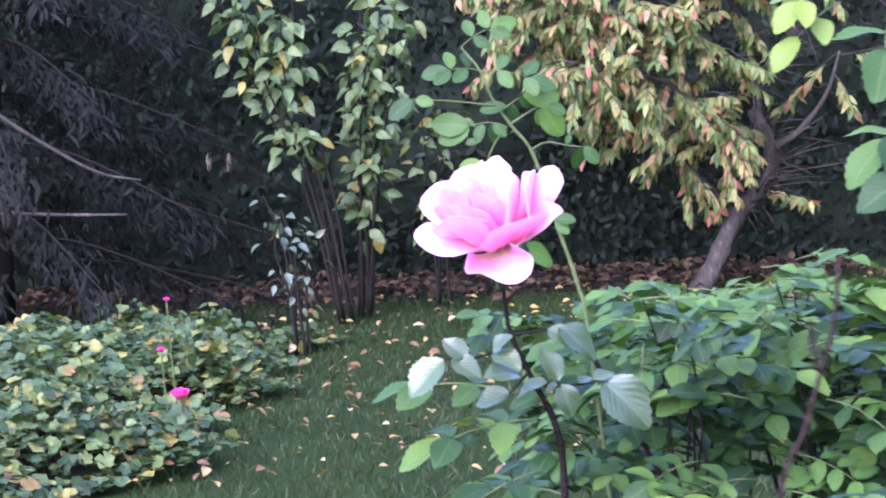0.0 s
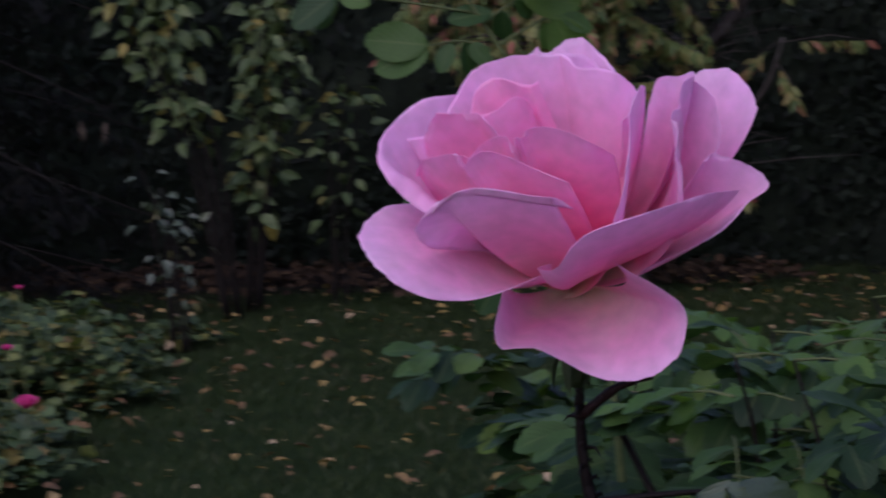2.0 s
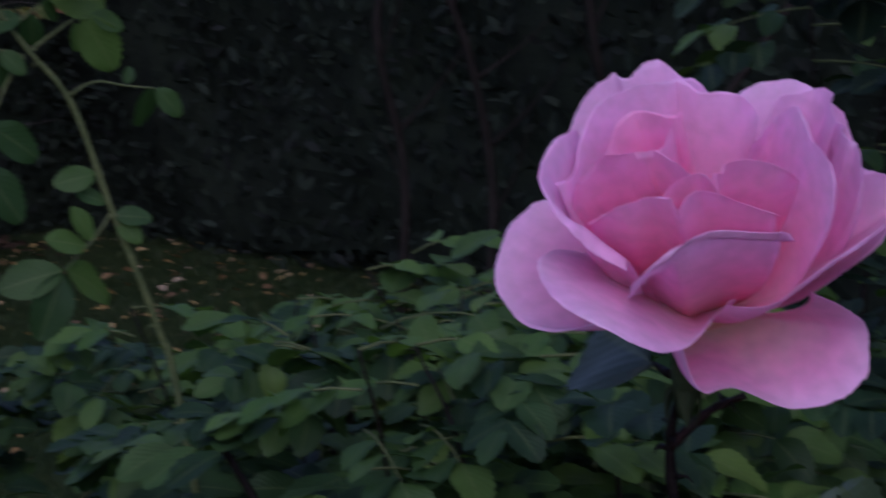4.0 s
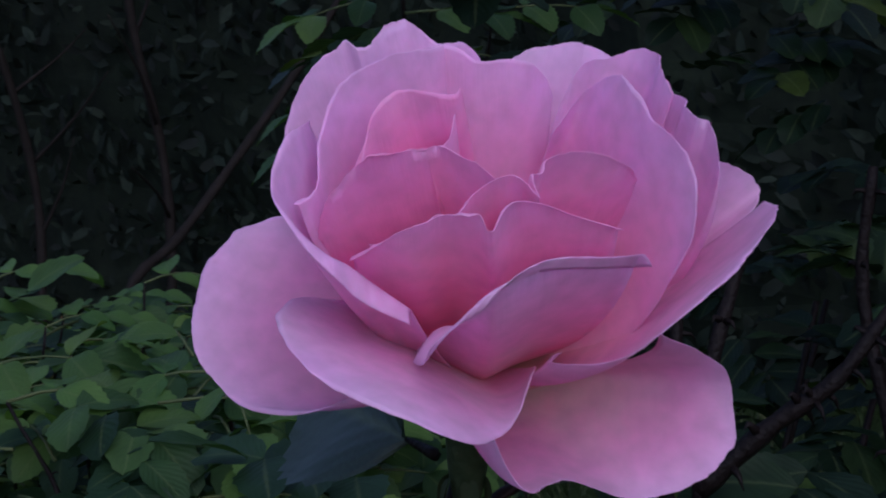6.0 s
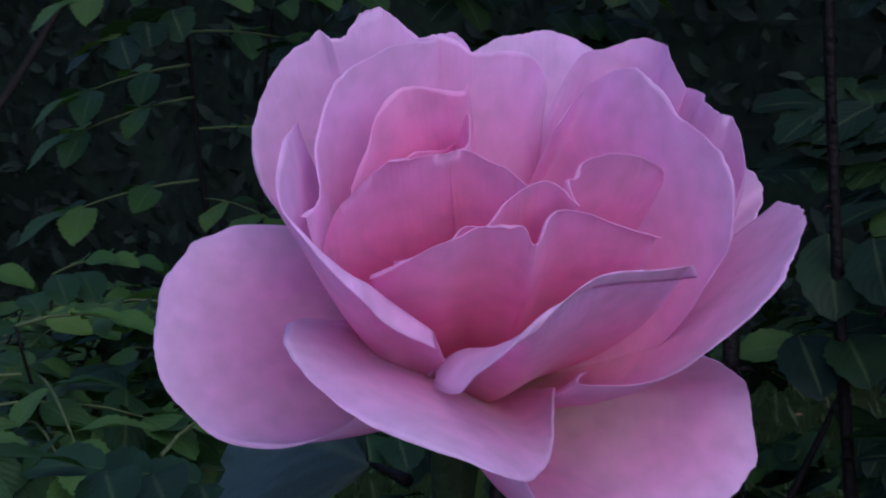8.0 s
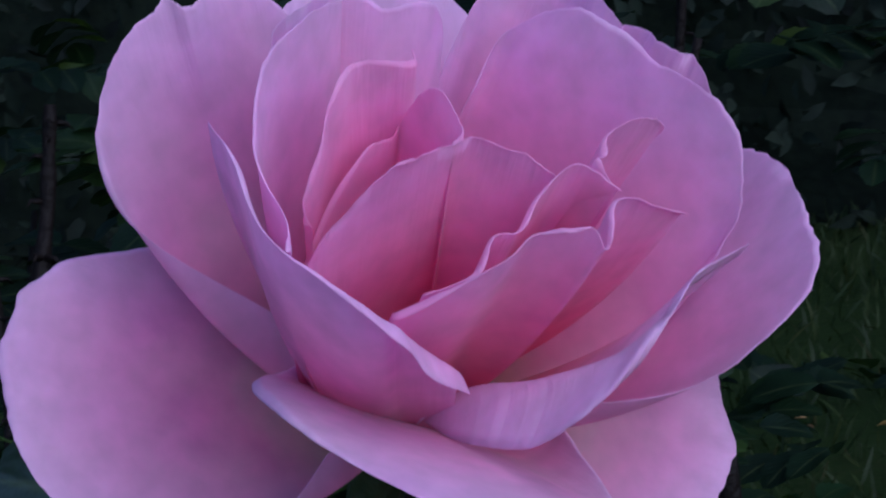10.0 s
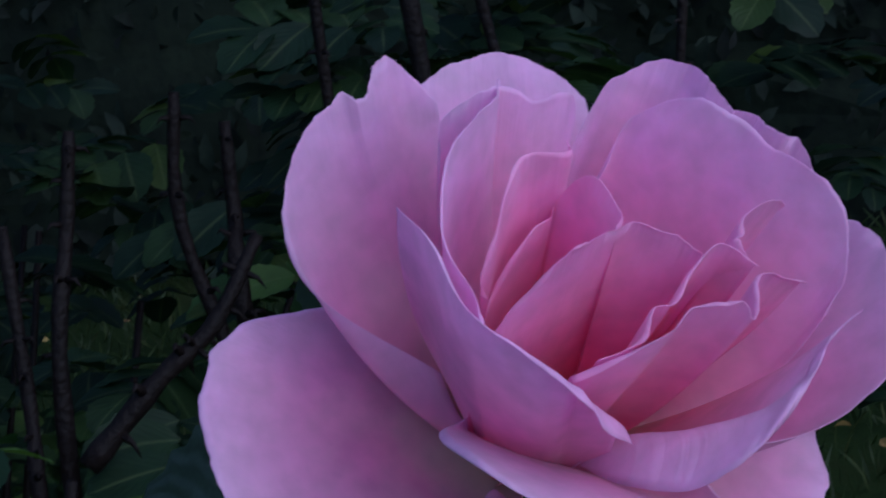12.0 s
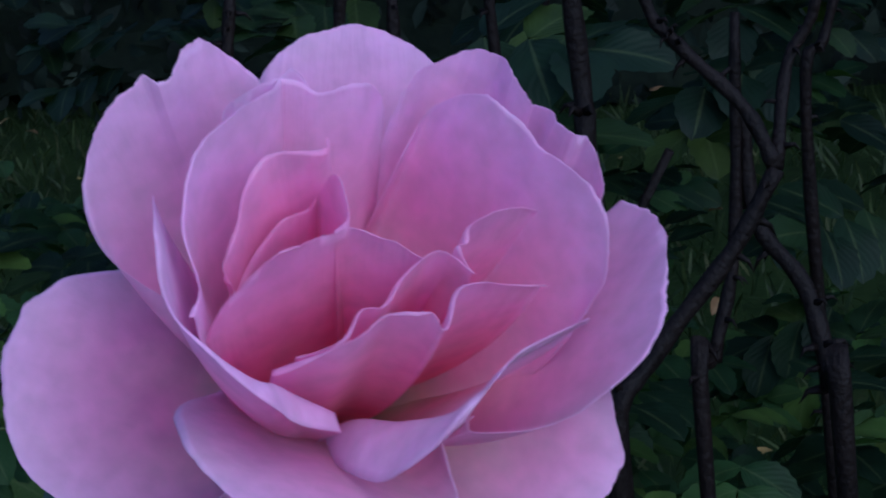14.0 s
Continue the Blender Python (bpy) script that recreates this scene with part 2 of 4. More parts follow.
G_BED = leafy("geranium_leaf", [(0, (0.026, 0.052, 0.024)), (0.5, (0.050, 0.088, 0.032)), (0.80, (0.105, 0.145, 0.044)), (0.94, (0.21, 0.19, 0.05)), (1, (0.15, 0.080, 0.03))], 0.5, 0.25, False, 0.3)
G_FALLEN = leafy("fallen_leaf", [(0, (0.096, 0.054, 0.027)), (0.4, (0.180, 0.102, 0.042)), (0.75, (0.288, 0.198, 0.060)), (1, (0.330, 0.252, 0.168))], 0.6, 0.15, False, 0.3)
G_PALE = leafy("pale_leaf", [(0, (0.0465, 0.0713, 0.0465)), (0.7, (0.0713, 0.0961, 0.0620)), (1, (0.1302, 0.1178, 0.0372))], 0.45, 0.2, False, 0.2, 0.5)
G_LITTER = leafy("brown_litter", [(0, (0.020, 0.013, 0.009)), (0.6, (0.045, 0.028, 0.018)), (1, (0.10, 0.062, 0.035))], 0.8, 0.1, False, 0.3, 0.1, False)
G_GRASS = leafy("grass_blade", [(0, (0.012, 0.023, 0.007)), (0.6, (0.024, 0.042, 0.012)), (0.9, (0.042, 0.060, 0.020)), (1, (0.075, 0.075, 0.035))], 0.55, 0.25, False, 0.2, 0.2, False)

# ------------------------------------------------ mesh helpers
RNG = np.random.default_rng(7)


def mesh_from(name, verts, faces, mat, uv=None, smooth=True):
    me = bpy.data.meshes.new(name)
    me.from_pydata(verts.tolist() if hasattr(verts, "tolist") else verts, [], faces.tolist() if hasattr(faces, "tolist") else faces)
    if uv is not None:
        lay = me.uv_layers.new(name="UVMap")
        idx = np.empty(len(me.loops), dtype=np.int32)
        me.loops.foreach_get("vertex_index", idx)
        lay.data.foreach_set("uv", np.asarray(uv, dtype=np.float32)[idx].ravel())
    if smooth:
        me.polygons.foreach_set("use_smooth", np.ones(len(me.polygons), dtype=bool))
    me.materials.append(mat)
    me.update()
    return me


def put(name, me, parent=None, m=None, label=""):
    ob = new(name, me)
    if parent is not None:
        ob.parent = parent
    if m is not None:
        ob.matrix_basis = m
    if label:
        ob["label"] = label
    return ob


def tube_data(points, radii, sides=7):
    """Vertices and faces of a tapering tube along points."""
    pts = [Vector(p) for p in points]
    verts, faces = [], []
    side = Vector((1, 0.13, 0.21))
    for i, p in enumerate(pts):
        d = (pts[min(i + 1, len(pts) - 1)] - pts[max(i - 1, 0)]).normalized()
        u = d.cross(side).normalized()
        v = d.cross(u)
        for k in range(sides):
            a = 2 * math.pi * k / sides
            verts.append(tuple(p + radii[i] * (math.cos(a) * u + math.sin(a) * v)))
    for i in range(len(pts) - 1):
        for k in range(sides):
            a, b = i * sides + k, i * sides + (k + 1) % sides
            faces.append((a, b, b + sides, a + sides))
    faces.append(tuple(range(sides))[::-1])
    faces.append(tuple(range((len(pts) - 1) * sides, len(pts) * sides)))
    return verts, faces


def join_data(pieces):
    verts, faces = [], []
    for v, f in pieces:
        o = len(verts)
        verts.extend(v)
        faces.extend(tuple(i + o for i in face) for face in f)
    return verts, faces


def smooth_line(points, n=4):
    """More points on a smooth line through the given ones."""
    p = [np.array(q, float) for q in points]
    p = [2 * p[0] - p[1]] + p + [2 * p[-1] - p[-2]]
    out = []
    for i in range(1, len(p) - 2):
        for k in range(n):
            t = k / n
            out.append(0.5 * (2 * p[i] + (p[i + 1] - p[i - 1]) * t + (2 * p[i - 1] - 5 * p[i] + 4 * p[i + 1] - p[i + 2]) * t * t + (3 * p[i] - p[i - 1] - 3 * p[i + 1] + p[i + 2]) * t ** 3))
    out.append(p[-2])
    return out


def cane_data(points, r0, r1, thorns=0, sides=8, n=5, knots=0.12):
    line = smooth_line(points, n)
    k = len(line)
    rad = [(r0 + (r1 - r0) * i / (k - 1)) * (1 + knots * math.sin(i * 2.1)) for i in range(k)]
    pieces = [tube_data(line, rad, sides)]
    for _ in range(thorns):
        i = random.randrange(1, k - 1)
        p, d = Vector(line[i]), (Vector(line[i + 1]) - Vector(line[i])).normalized()
        o = d.cross(Vector((random.uniform(-1, 1), random.uniform(-1, 1), random.uniform(-1, 1)))).normalized()
        ln = rad[i] * 1.7 + 0.0012
        pieces.append(tube_data([p + o * rad[i] * 0.6, p + o * (rad[i] + ln * 0.6), p + o * (rad[i] + ln) - Vector((0, 0, ln * 0.5))], [rad[i] * 0.55, rad[i] * 0.28, 0.00008], 5))
    return join_data(pieces)


def leaf_template(rows=9, cols=5, teeth=0, fold=0.25, droop=0.25, widest=0.42, width=0.62, point=0.9, wave=0.0):
    """A leaf blade one unit long, along +y, its upper face up; serrated when teeth > 0."""
    verts, uv, faces = [], [], []
    for i in range(rows):
        t = i / (rows - 1)
        e = math.log(0.5) / math.log(widest)
        w = 0.5 * width * max(0.0, math.sin(math.pi * t ** e)) ** point
        if teeth and 0 < i < rows - 1:
            w *= 1 + 0.06 * (1 if i % 2 else -0.6)
        y = t
        for j in range(cols):
            r = 2 * j / (cols - 1) - 1
            x = r * w
            z = fold * abs(x) - droop * t * t + wave * math.sin(9 * t + 2 * r) * abs(r)
            verts.append((x, y + (0.02 if teeth and i % 2 and abs(r) == 1 else 0), z))
            uv.append((r, t))
    for i in range(rows - 1):
        for j in range(cols - 1):
            a = i * cols + j
            faces.append((a, a + 1, a + cols + 1, a + cols))
    return np.array(verts), np.array(faces), np.array(uv)


def lobed_template(lobes=5, rows=3):
    """A round lobed leaf, one unit across, stalk at the centre."""
    n = lobes * 5
    verts, uv, faces = [(0, 0, -0.06)], [(0, 0)], []
    for i in range(n):
        a = 2 * math.pi * i / n + 0.3
        r = 0.5 * (0.90 + 0.10 * math.cos(lobes * a))
        if i == 0:
            r *= 0.45
        verts.append((r * math.cos(a), r * math.sin(a), 0.06 * math.sin(2 * a + 1) + 0.02))
        uv.append((math.cos(a), 0.5 + 0.5 * math.sin(a)))
    for i in range(n):
        faces.append((0, 1 + i, 1 + (i + 1) % n))
    return np.array(verts), np.array(faces), np.array(uv)


def scatter(template, pos, ahead, up, size, roll=0.0):
    """Many copies of a template as one vertex and face array: ahead and up give each copy's stance."""
    tv, tf, tu = template
    a = ahead / np.linalg.norm(ahead, axis=1, keepdims=True)
    s = np.cross(a, up)
    s /= np.linalg.norm(s, axis=1, keepdims=True) + 1e-9
    u = np.cross(s, a)
    size = np.broadcast_to(np.asarray(size, float), (len(pos),))[:, None, None]
    v = pos[:, None] + size * (tv[None, :, 0:1] * s[:, None] + tv[None, :, 1:2] * a[:, None] + tv[None, :, 2:3] * u[:, None])
    f = tf[None] + (np.arange(len(pos)) * len(tv))[:, None, None]
    return v.reshape(-1, 3), f.reshape(-1, tf.shape[1]), np.tile(tu, (len(pos), 1))


def cloud(name, template, pos, ahead, up, size, mat, parent=None, label="", kind="stuff"):
    v, f, uv = scatter(template, pos, ahead, up, size)
    ob = put(name, mesh_from(name, v, f, mat, uv), parent, None, label)
    if kind:
        ob["kind"] = kind
    return ob


def facing(base, ahead, up):
    """Matrix that stands a leaf at base, growing along ahead, its upper face towards up."""
    a = Vector(ahead).normalized()
    s = a.cross(Vector(up)).normalized()
    u = s.cross(a)
    return Matrix(((s.x, a.x, u.x, base[0]), (s.y, a.y, u.y, base[1]), (s.z, a.z, u.z, base[2]), (0, 0, 0, 1)))


def empty(name, at, label, category, group=""):
    ob = new(name)
    ob.location = at
    return tagged(ob, label, category, group)


LEAFLETS = {}


def leaflet_mesh(kind, mat):
    key = (kind, mat.name)
    if key not in LEAFLETS:
        t = leaf_template(*((19, 7, 1, 0.26, 0.26, 0.45, 0.74, 0.75, 0.03), (19, 5, 1, 0.18, 0.28, 0.48, 0.64, 0.68, 0.025), (23, 7, 1, 0.14, 0.14, 0.50, 0.62, 0.60, 0.02))[kind])
        LEAFLETS[key] = mesh_from("leaflet", *t[:2], mat, t[2])
    return LEAFLETS[key]


def compound_leaf(parent, base, ahead, up, length, pairs, size, mat, rachis_mat, kind=0, label="", droop=0.25):
    """A pinnate rose leaf under parent: its stalk is the part, each leaflet a piece under it."""
    base, a, u = Vector(base) - parent.location, Vector(ahead).normalized(), Vector(up)
    s = a.cross(u).normalized()
    u = s.cross(a)
    line = [base + a * length * t - Vector((0, 0, droop * length * t * t)) for t in (0, 0.25, 0.5, 0.75, 1.0)]
    stalk = put("leaf", mesh_from("leaf_stalk", *tube_data(line, [size * 0.030, size * 0.026, size * 0.022, size * 0.018, size * 0.012], 5), rachis_mat), parent, None, label)

    def at(t):
        return base + a * length * t - Vector((0, 0, droop * length * t * t))
    me = leaflet_mesh(kind, mat)
    for k in range(pairs):
        t = 0.38 + 0.55 * k / max(1, pairs - 1) if pairs > 1 else 0.55
        for sg in (-1, 1):
            d = (a * random.uniform(0.35, 0.6) + s * sg + Vector((0, 0, random.uniform(-0.25, 0.1)))).normalized()
            uu = u + s * random.uniform(-0.25, 0.25) + a * random.uniform(-0.2, 0.2)
            sc = size * random.uniform(0.85, 1.05) * (0.82 + 0.18 * t)
            put("leaflet", me, stalk, facing(at(t) + d * size * 0.04, d, uu) @ Matrix.Scale(sc, 4))
    d = (a + Vector((0, 0, -droop * 1.6))).normalized()
    put("leaflet", me, stalk, facing(at(1.0), d, u + s * random.uniform(-0.2, 0.2)) @ Matrix.Scale(size * 1.12, 4))
    return stalk

# ------------------------------------------------ ground, beds and hedges
def sheet(name, x0, x1, y0, y1, step, height, mat, z=0.0):
    xs, ys = np.arange(x0, x1 + step / 2, step), np.arange(y0, y1 + step / 2, step)
    v = [(x, y, z + height * noise.noise(Vector((x * 1.1, y * 1.1, z * 9)))) for y in ys for x in xs]
    w = len(xs)
    f = [(j * w + i, j * w + i + 1, j * w + w + i + 1, j * w + w + i) for j in range(len(ys) - 1) for i in range(w - 1)]
    return put(name, mesh_from(name, v, f, mat))


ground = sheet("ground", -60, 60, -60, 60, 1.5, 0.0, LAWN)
tagged(ground, "mown garden lawn with worn patches and fallen leaves", "lawn", kind="structure")


def soil_patch(cx, cy, rx, ry, label):
    """A low, ragged island of bare soil on the lawn."""
    bm = bmesh.new()
    rings, n = 7, 48
    prev = None
    for k in range(rings + 1):
        ring = []
        for i in range(n):
            a = 2 * math.pi * i / n
            edge = 1 + 0.12 * noise.noise(Vector((math.cos(a) * 2 + cx, math.sin(a) * 2 + cy, 0)))
            q = k / rings
            x, y = cx + rx * q * edge * math.cos(a), cy + ry * q * edge * math.sin(a)
            ring.append(bm.verts.new((x, y, 0.012 + 0.03 * (1 - q) + 0.012 * noise.noise(Vector((x * 7, y * 7, 1))) - 0.02 * (q > 0.99))))
        if prev:
            for i in range(n):
                bm.faces.new((prev[i], prev[(i + 1) % n], ring[(i + 1) % n], ring[i])) if k > 1 else bm.faces.new((prev[i], ring[(i + 1) % n], ring[i]))
        prev = ring
    me = bpy.data.meshes.new("soil")
    bm.to_mesh(me)
    bm.free()
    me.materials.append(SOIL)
    return tagged(put("soil", me), label, "soil", kind="structure")


soil_patch(0.5, 8.2, 2.6, 0.55, "dark bare soil with leaf litter under the shrubs")
soil_patch(-1.05, 5.0, 0.55, 1.5, "dark garden soil of the planted flower bed")


def hedge(name, x0, x1, y0, y1, h, label, count):
    """A clipped thuja hedge: a lumpy core, coloured dark for the shade inside, and many small sprays on its faces."""
    root = empty(name, ((x0 + x1) / 2, (y0 + y1) / 2, 0), label, "hedge")
    c = root.location
    bm = bmesh.new()
    bmesh.ops.create_cube(bm, size=1, matrix=Matrix.Translation((0, 0, h / 2)) @ Matrix.Diagonal((x1 - x0, y1 - y0, h, 1)))
    bmesh.ops.subdivide_edges(bm, edges=bm.edges[:], cuts=22, use_grid_fill=True)
    for v in bm.verts:
        q = v.co + c
        v.co += 0.16 * Vector((noise.noise(q * 1.7), noise.noise(q * 1.7 + Vector((9, 0, 0))), noise.noise(q * 1.3)))
        v.co.z = max(v.co.z, 0.0)
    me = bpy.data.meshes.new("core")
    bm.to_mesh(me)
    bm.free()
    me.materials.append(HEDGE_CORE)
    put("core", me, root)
    long_x = (x1 - x0) > (y1 - y0)
    n = count
    a, b = RNG.random(n), RNG.random(n) ** 1.15
    if long_x:
        pos = np.stack([x0 - c.x + a * (x1 - x0), np.full(n, y0 - c.y) + RNG.normal(0, 0.07, n), b * h], 1)
        out = np.tile([0.0, -1.0, 0.0], (n, 1))
    else:
        pos = np.stack([np.full(n, x0 - c.x) + RNG.normal(0, 0.07, n), y0 - c.y + a * (y1 - y0), b * h], 1)
        out = np.tile([-1.0, 0.0, 0.0], (n, 1))
    ahead = out * 0.5 + np.array([0, 0, 0.55]) + RNG.normal(0, 0.45, (n, 3))
    t = leaf_template(4, 3, 0, 0.2, 0.3, 0.45, 0.42, 0.8)
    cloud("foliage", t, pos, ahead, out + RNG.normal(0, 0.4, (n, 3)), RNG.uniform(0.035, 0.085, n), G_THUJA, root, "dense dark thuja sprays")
    return root


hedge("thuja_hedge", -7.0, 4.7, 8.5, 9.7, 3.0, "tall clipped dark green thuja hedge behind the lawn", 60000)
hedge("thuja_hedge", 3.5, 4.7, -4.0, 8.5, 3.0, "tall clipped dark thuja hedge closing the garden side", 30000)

# second stretch of grass, round the rose bushes
n = 60000
gx, gy = RNG.uniform(-2.4, 3.5, n), RNG.uniform(-3.0, 3.1, n)
rim = np.minimum(np.minimum(gx + 2.4, gy + 3.0) / 1.4, 1.0)
keep = (RNG.random(n) < rim) & (np.hypot(gx - 0.55, gy - 0.5) > 0.45)
gx, gy = gx[keep], gy[keep]
n = len(gx)
pos = np.stack([gx, gy, np.zeros(n)], 1)
ahead = np.stack([RNG.normal(0, 0.45, n), RNG.normal(0, 0.45, n), np.ones(n)], 1)
near_grass = cloud("grass", leaf_template(4, 2, 0, 0, 0.35, 0.35, 0.09, 0.7), pos, ahead, RNG.normal(0, 1, (n, 3)), RNG.uniform(0.025, 0.07, n), G_GRASS)
tagged(near_grass, "uneven shaded lawn grass beside the bushes", "grass", kind="stuff")

# grass over the part of the lawn that is near and open
n = 90000
gx, gy = RNG.uniform(-2.4, 4.6, n), 3.0 + 5.5 * RNG.random(n) ** 1.15
keep = ~((gx < -0.52 + (gy - 3.55) * 0.20) & (gy < 6.7)) & ~(((gx - 0.5) / 2.4) ** 2 + ((gy - 8.2) / 0.45) ** 2 < 1)
gx, gy = gx[keep], gy[keep]
n = len(gx)
pos = np.stack([gx, gy, np.zeros(n)], 1)
ahead = np.stack([RNG.normal(0, 0.45, n), RNG.normal(0, 0.45, n), np.ones(n)], 1)
grass = cloud("grass", leaf_template(4, 2, 0, 0, 0.35, 0.35, 0.09, 0.7), pos, ahead, RNG.normal(0, 1, (n, 3)), RNG.uniform(0.018, 0.046, n), G_GRASS)
tagged(grass, "short uneven green lawn grass", "grass", kind="stuff")

# leaves lying on the lawn and on the soil
n = 900
fx, fy = RNG.uniform(-0.5, 3.4, n), 3.6 + 4.3 * RNG.random(n)
pos = np.stack([fx, fy, np.full(n, 0.045)], 1)
ang = RNG.uniform(0, 6.28, n)
ahead = np.stack([np.cos(ang), np.sin(ang), RNG.normal(0, 0.25, n)], 1)
fallen = cloud("fallen_leaves", leaf_template(6, 5, 0, 0.45, 0.2, 0.45, 0.6, 0.8), pos, ahead, np.array([0, 0, 1.0]) + RNG.normal(0, 0.35, (n, 3)), RNG.uniform(0.014, 0.05, n), G_FALLEN)
tagged(fallen, "yellow and brown fallen leaves scattered over the lawn", "leaves", kind="stuff")


n = 150
pos = np.stack([RNG.uniform(0.9, 3.4, n), RNG.uniform(-0.8, 2.8, n), np.full(n, 0.045)], 1)
ang = RNG.uniform(0, 6.28, n)
ahead = np.stack([np.cos(ang), np.sin(ang), RNG.normal(0, 0.25, n)], 1)
litter = cloud("fallen_leaves", leaf_template(6, 5, 0, 0.45, 0.2, 0.45, 0.6, 0.8), pos, ahead, np.array([0, 0, 1.0]) + RNG.normal(0, 0.35, (n, 3)), RNG.uniform(0.015, 0.04, n), G_FALLEN)
tagged(litter, "brown fallen leaves in the shaded grass", "leaves", kind="stuff")
n = 1500
pos = np.stack([RNG.uniform(-1.9, 2.9, n), RNG.normal(8.0, 0.3, n), np.full(n, 0.05) + 0.02 * RNG.random(n)], 1)
ang = RNG.uniform(0, 6.28, n)
ahead = np.stack([np.cos(ang), np.sin(ang), RNG.normal(0, 0.4, n)], 1)
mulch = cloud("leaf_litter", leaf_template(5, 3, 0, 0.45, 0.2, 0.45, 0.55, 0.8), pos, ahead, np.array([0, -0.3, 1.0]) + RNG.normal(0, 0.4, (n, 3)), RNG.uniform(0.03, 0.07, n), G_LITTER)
tagged(mulch, "brown leaf litter on the soil along the hedge", "leaves", kind="stuff")


# ------------------------------------------------ flower bed
bed = empty("geranium_bed", (-0.75, 5.3, 0), "low geranium plants turning yellow in the bed", "plant")
n = 14000
by = RNG.uniform(3.1, 6.7, n)
edge = -0.50 + (by - 3.55) * 0.20 + 0.06 * np.sin(by * 5.1)
inward = 1.45 * RNG.random(n)
bx = edge - inward + RNG.normal(0, 0.05, n) + 0.08 * np.sin(by * 11.3)
lump = np.array([noise.noise(Vector((x * 3.4, y * 3.0, 0.5))) for x, y in zip(bx, by)])
keep = (lump > -0.50) & (by < 6.5 - 0.9 * inward)
bx, by, inward, lump = bx[keep] + 0.75, by[keep] - 5.3, inward[keep], lump[keep]
n = len(bx)
bz = 0.04 + (0.19 * (1 - np.exp(-inward / 0.22)) + 0.15 * lump) * (0.25 + 0.75 * RNG.random(n) ** 0.7)
pos = np.stack([bx, by, np.maximum(bz, 0.03)], 1)
up = np.stack([np.full(n, 0.15), np.full(n, -0.3), np.ones(n)], 1) + RNG.normal(0, 0.45, (n, 3))
cloud("foliage", lobed_template(), pos, RNG.normal(0, 1, (n, 3)) * [1, 1, 0.2], up, RNG.uniform(0.026, 0.056, n), G_BED, bed, "lobed leaves, green to yellow")
pieces = []
for _ in range(260):
    i = random.randrange(n)
    p = Vector(pos[i])
    pieces.append(tube_data([(p.x * 0.9, p.y * 0.9, 0.0), (p.x * 0.95, p.y * 0.95, p.z * 0.6), tuple(p)], [0.0025, 0.002, 0.0015], 4))
put("stalks", mesh_from("stalks", *join_data(pieces), STEM_G), bed)["kind"] = "stuff"

PETAL_SMALL = leaf_template(6, 5, 0, 0.5, -0.35, 0.6, 0.95, 0.7)
SMALL_PETAL_ME = mesh_from("small_petal", *PETAL_SMALL[:2], PETAL_FAR, PETAL_SMALL[2])


def small_bloom(at, r, label, foot):
    """A small double bloom on a thin stalk: whorls of cupped petals, each a part."""
    root = empty("pink_bloom", (at[0], at[1], foot), label, "flower", "pink blooms of the bed")
    top = Vector((0, 0, at[2] - foot))
    put("stalk", mesh_from("stalk", *cane_data([(0.02, 0.01, 0), (0.008, 0, top.z * 0.5), tuple(top)], 0.0025, 0.002), STEM_G), root)
    for ring, (cnt, lift, ln) in enumerate(((7, 0.35, 1.0), (7, 0.9, 0.95), (6, 2.2, 0.85))):
        for k in range(cnt):
            a = 2 * math.pi * (k + 0.5 * ring) / cnt
            d = Vector((math.cos(a), math.sin(a) - 0.5, lift))
            put("petal", SMALL_PETAL_ME, root, facing(top, d, Vector((-math.cos(a), -math.sin(a), 0.8 / (lift + 0.3)))) @ Matrix.Scale(r * ln, 4))
    return root


small_bloom((-0.346, 4.05, 0.20), 0.036, "bright magenta pink double bloom among the leaves", 0.02)
small_bloom((-0.404, 4.295, 0.30), 0.018, "small pale pink half-open bloom", 0.02)
small_bloom((-0.40, 4.71, 0.40), 0.014, "small magenta bud on a thin stalk", 0.02)


# ------------------------------------------------ shrubs
def upright_shrub(at, h, spread, stems, leaves, leaf_size, mat, label, lean=0.0, name="leafy_shrub", bare=0.24):
    """Many thin stems from one foot, leaves hanging along their upper parts."""
    root = empty(name, at, label, "shrub")
    pos, ahead = [], []
    for k in range(stems):
        a = 2 * math.pi * k / stems + random.uniform(-0.3, 0.3)
        rr = spread * random.uniform(0.3, 1.0)
        hh = h * random.uniform(0.68, 1.0)
        pts = [(0.03 * math.cos(a), 0.03 * math.sin(a), 0), (rr * 0.45 * math.cos(a) + lean * 0.3, rr * 0.45 * math.sin(a), hh * 0.4), (rr * 0.85 * math.cos(a) + lean * 0.8, rr * 0.8 * math.sin(a), hh * 0.75), (rr * math.cos(a) + lean + random.uniform(-0.05, 0.05), rr * math.sin(a), hh)]
        put("stem", mesh_from("stem", *cane_data(pts, 0.008, 0.0022, 0, 6), DARK_WOOD), root)
        line = np.array(smooth_line(pts, 12))
        for _ in range(leaves // stems):
            t = min(0.999, bare + (1 - bare) * random.random() ** 0.8)
            p = line[int(t * (len(line) - 1))]
            d = np.array([random.gauss(0, 1), random.gauss(0, 1), random.gauss(-0.2, 0.5)])
            d /= np.linalg.norm(d)
            pos.append(p + d * random.uniform(0.012, 0.085))
            ahead.append(d + [0, 0, -0.25])
    pos, ahead = np.array(pos), np.array(ahead)
    cloud("foliage", leaf_template(6, 5, 0, 0.3, 0.35, 0.40, 0.56, 0.9), pos, ahead, np.array([0, -0.5, 0.8]) + RNG.normal(0, 0.4, (len(pos), 3)), leaf_size * RNG.uniform(0.65, 1.15, len(pos)), mat, root, "drooping oval leaves, green and yellow")
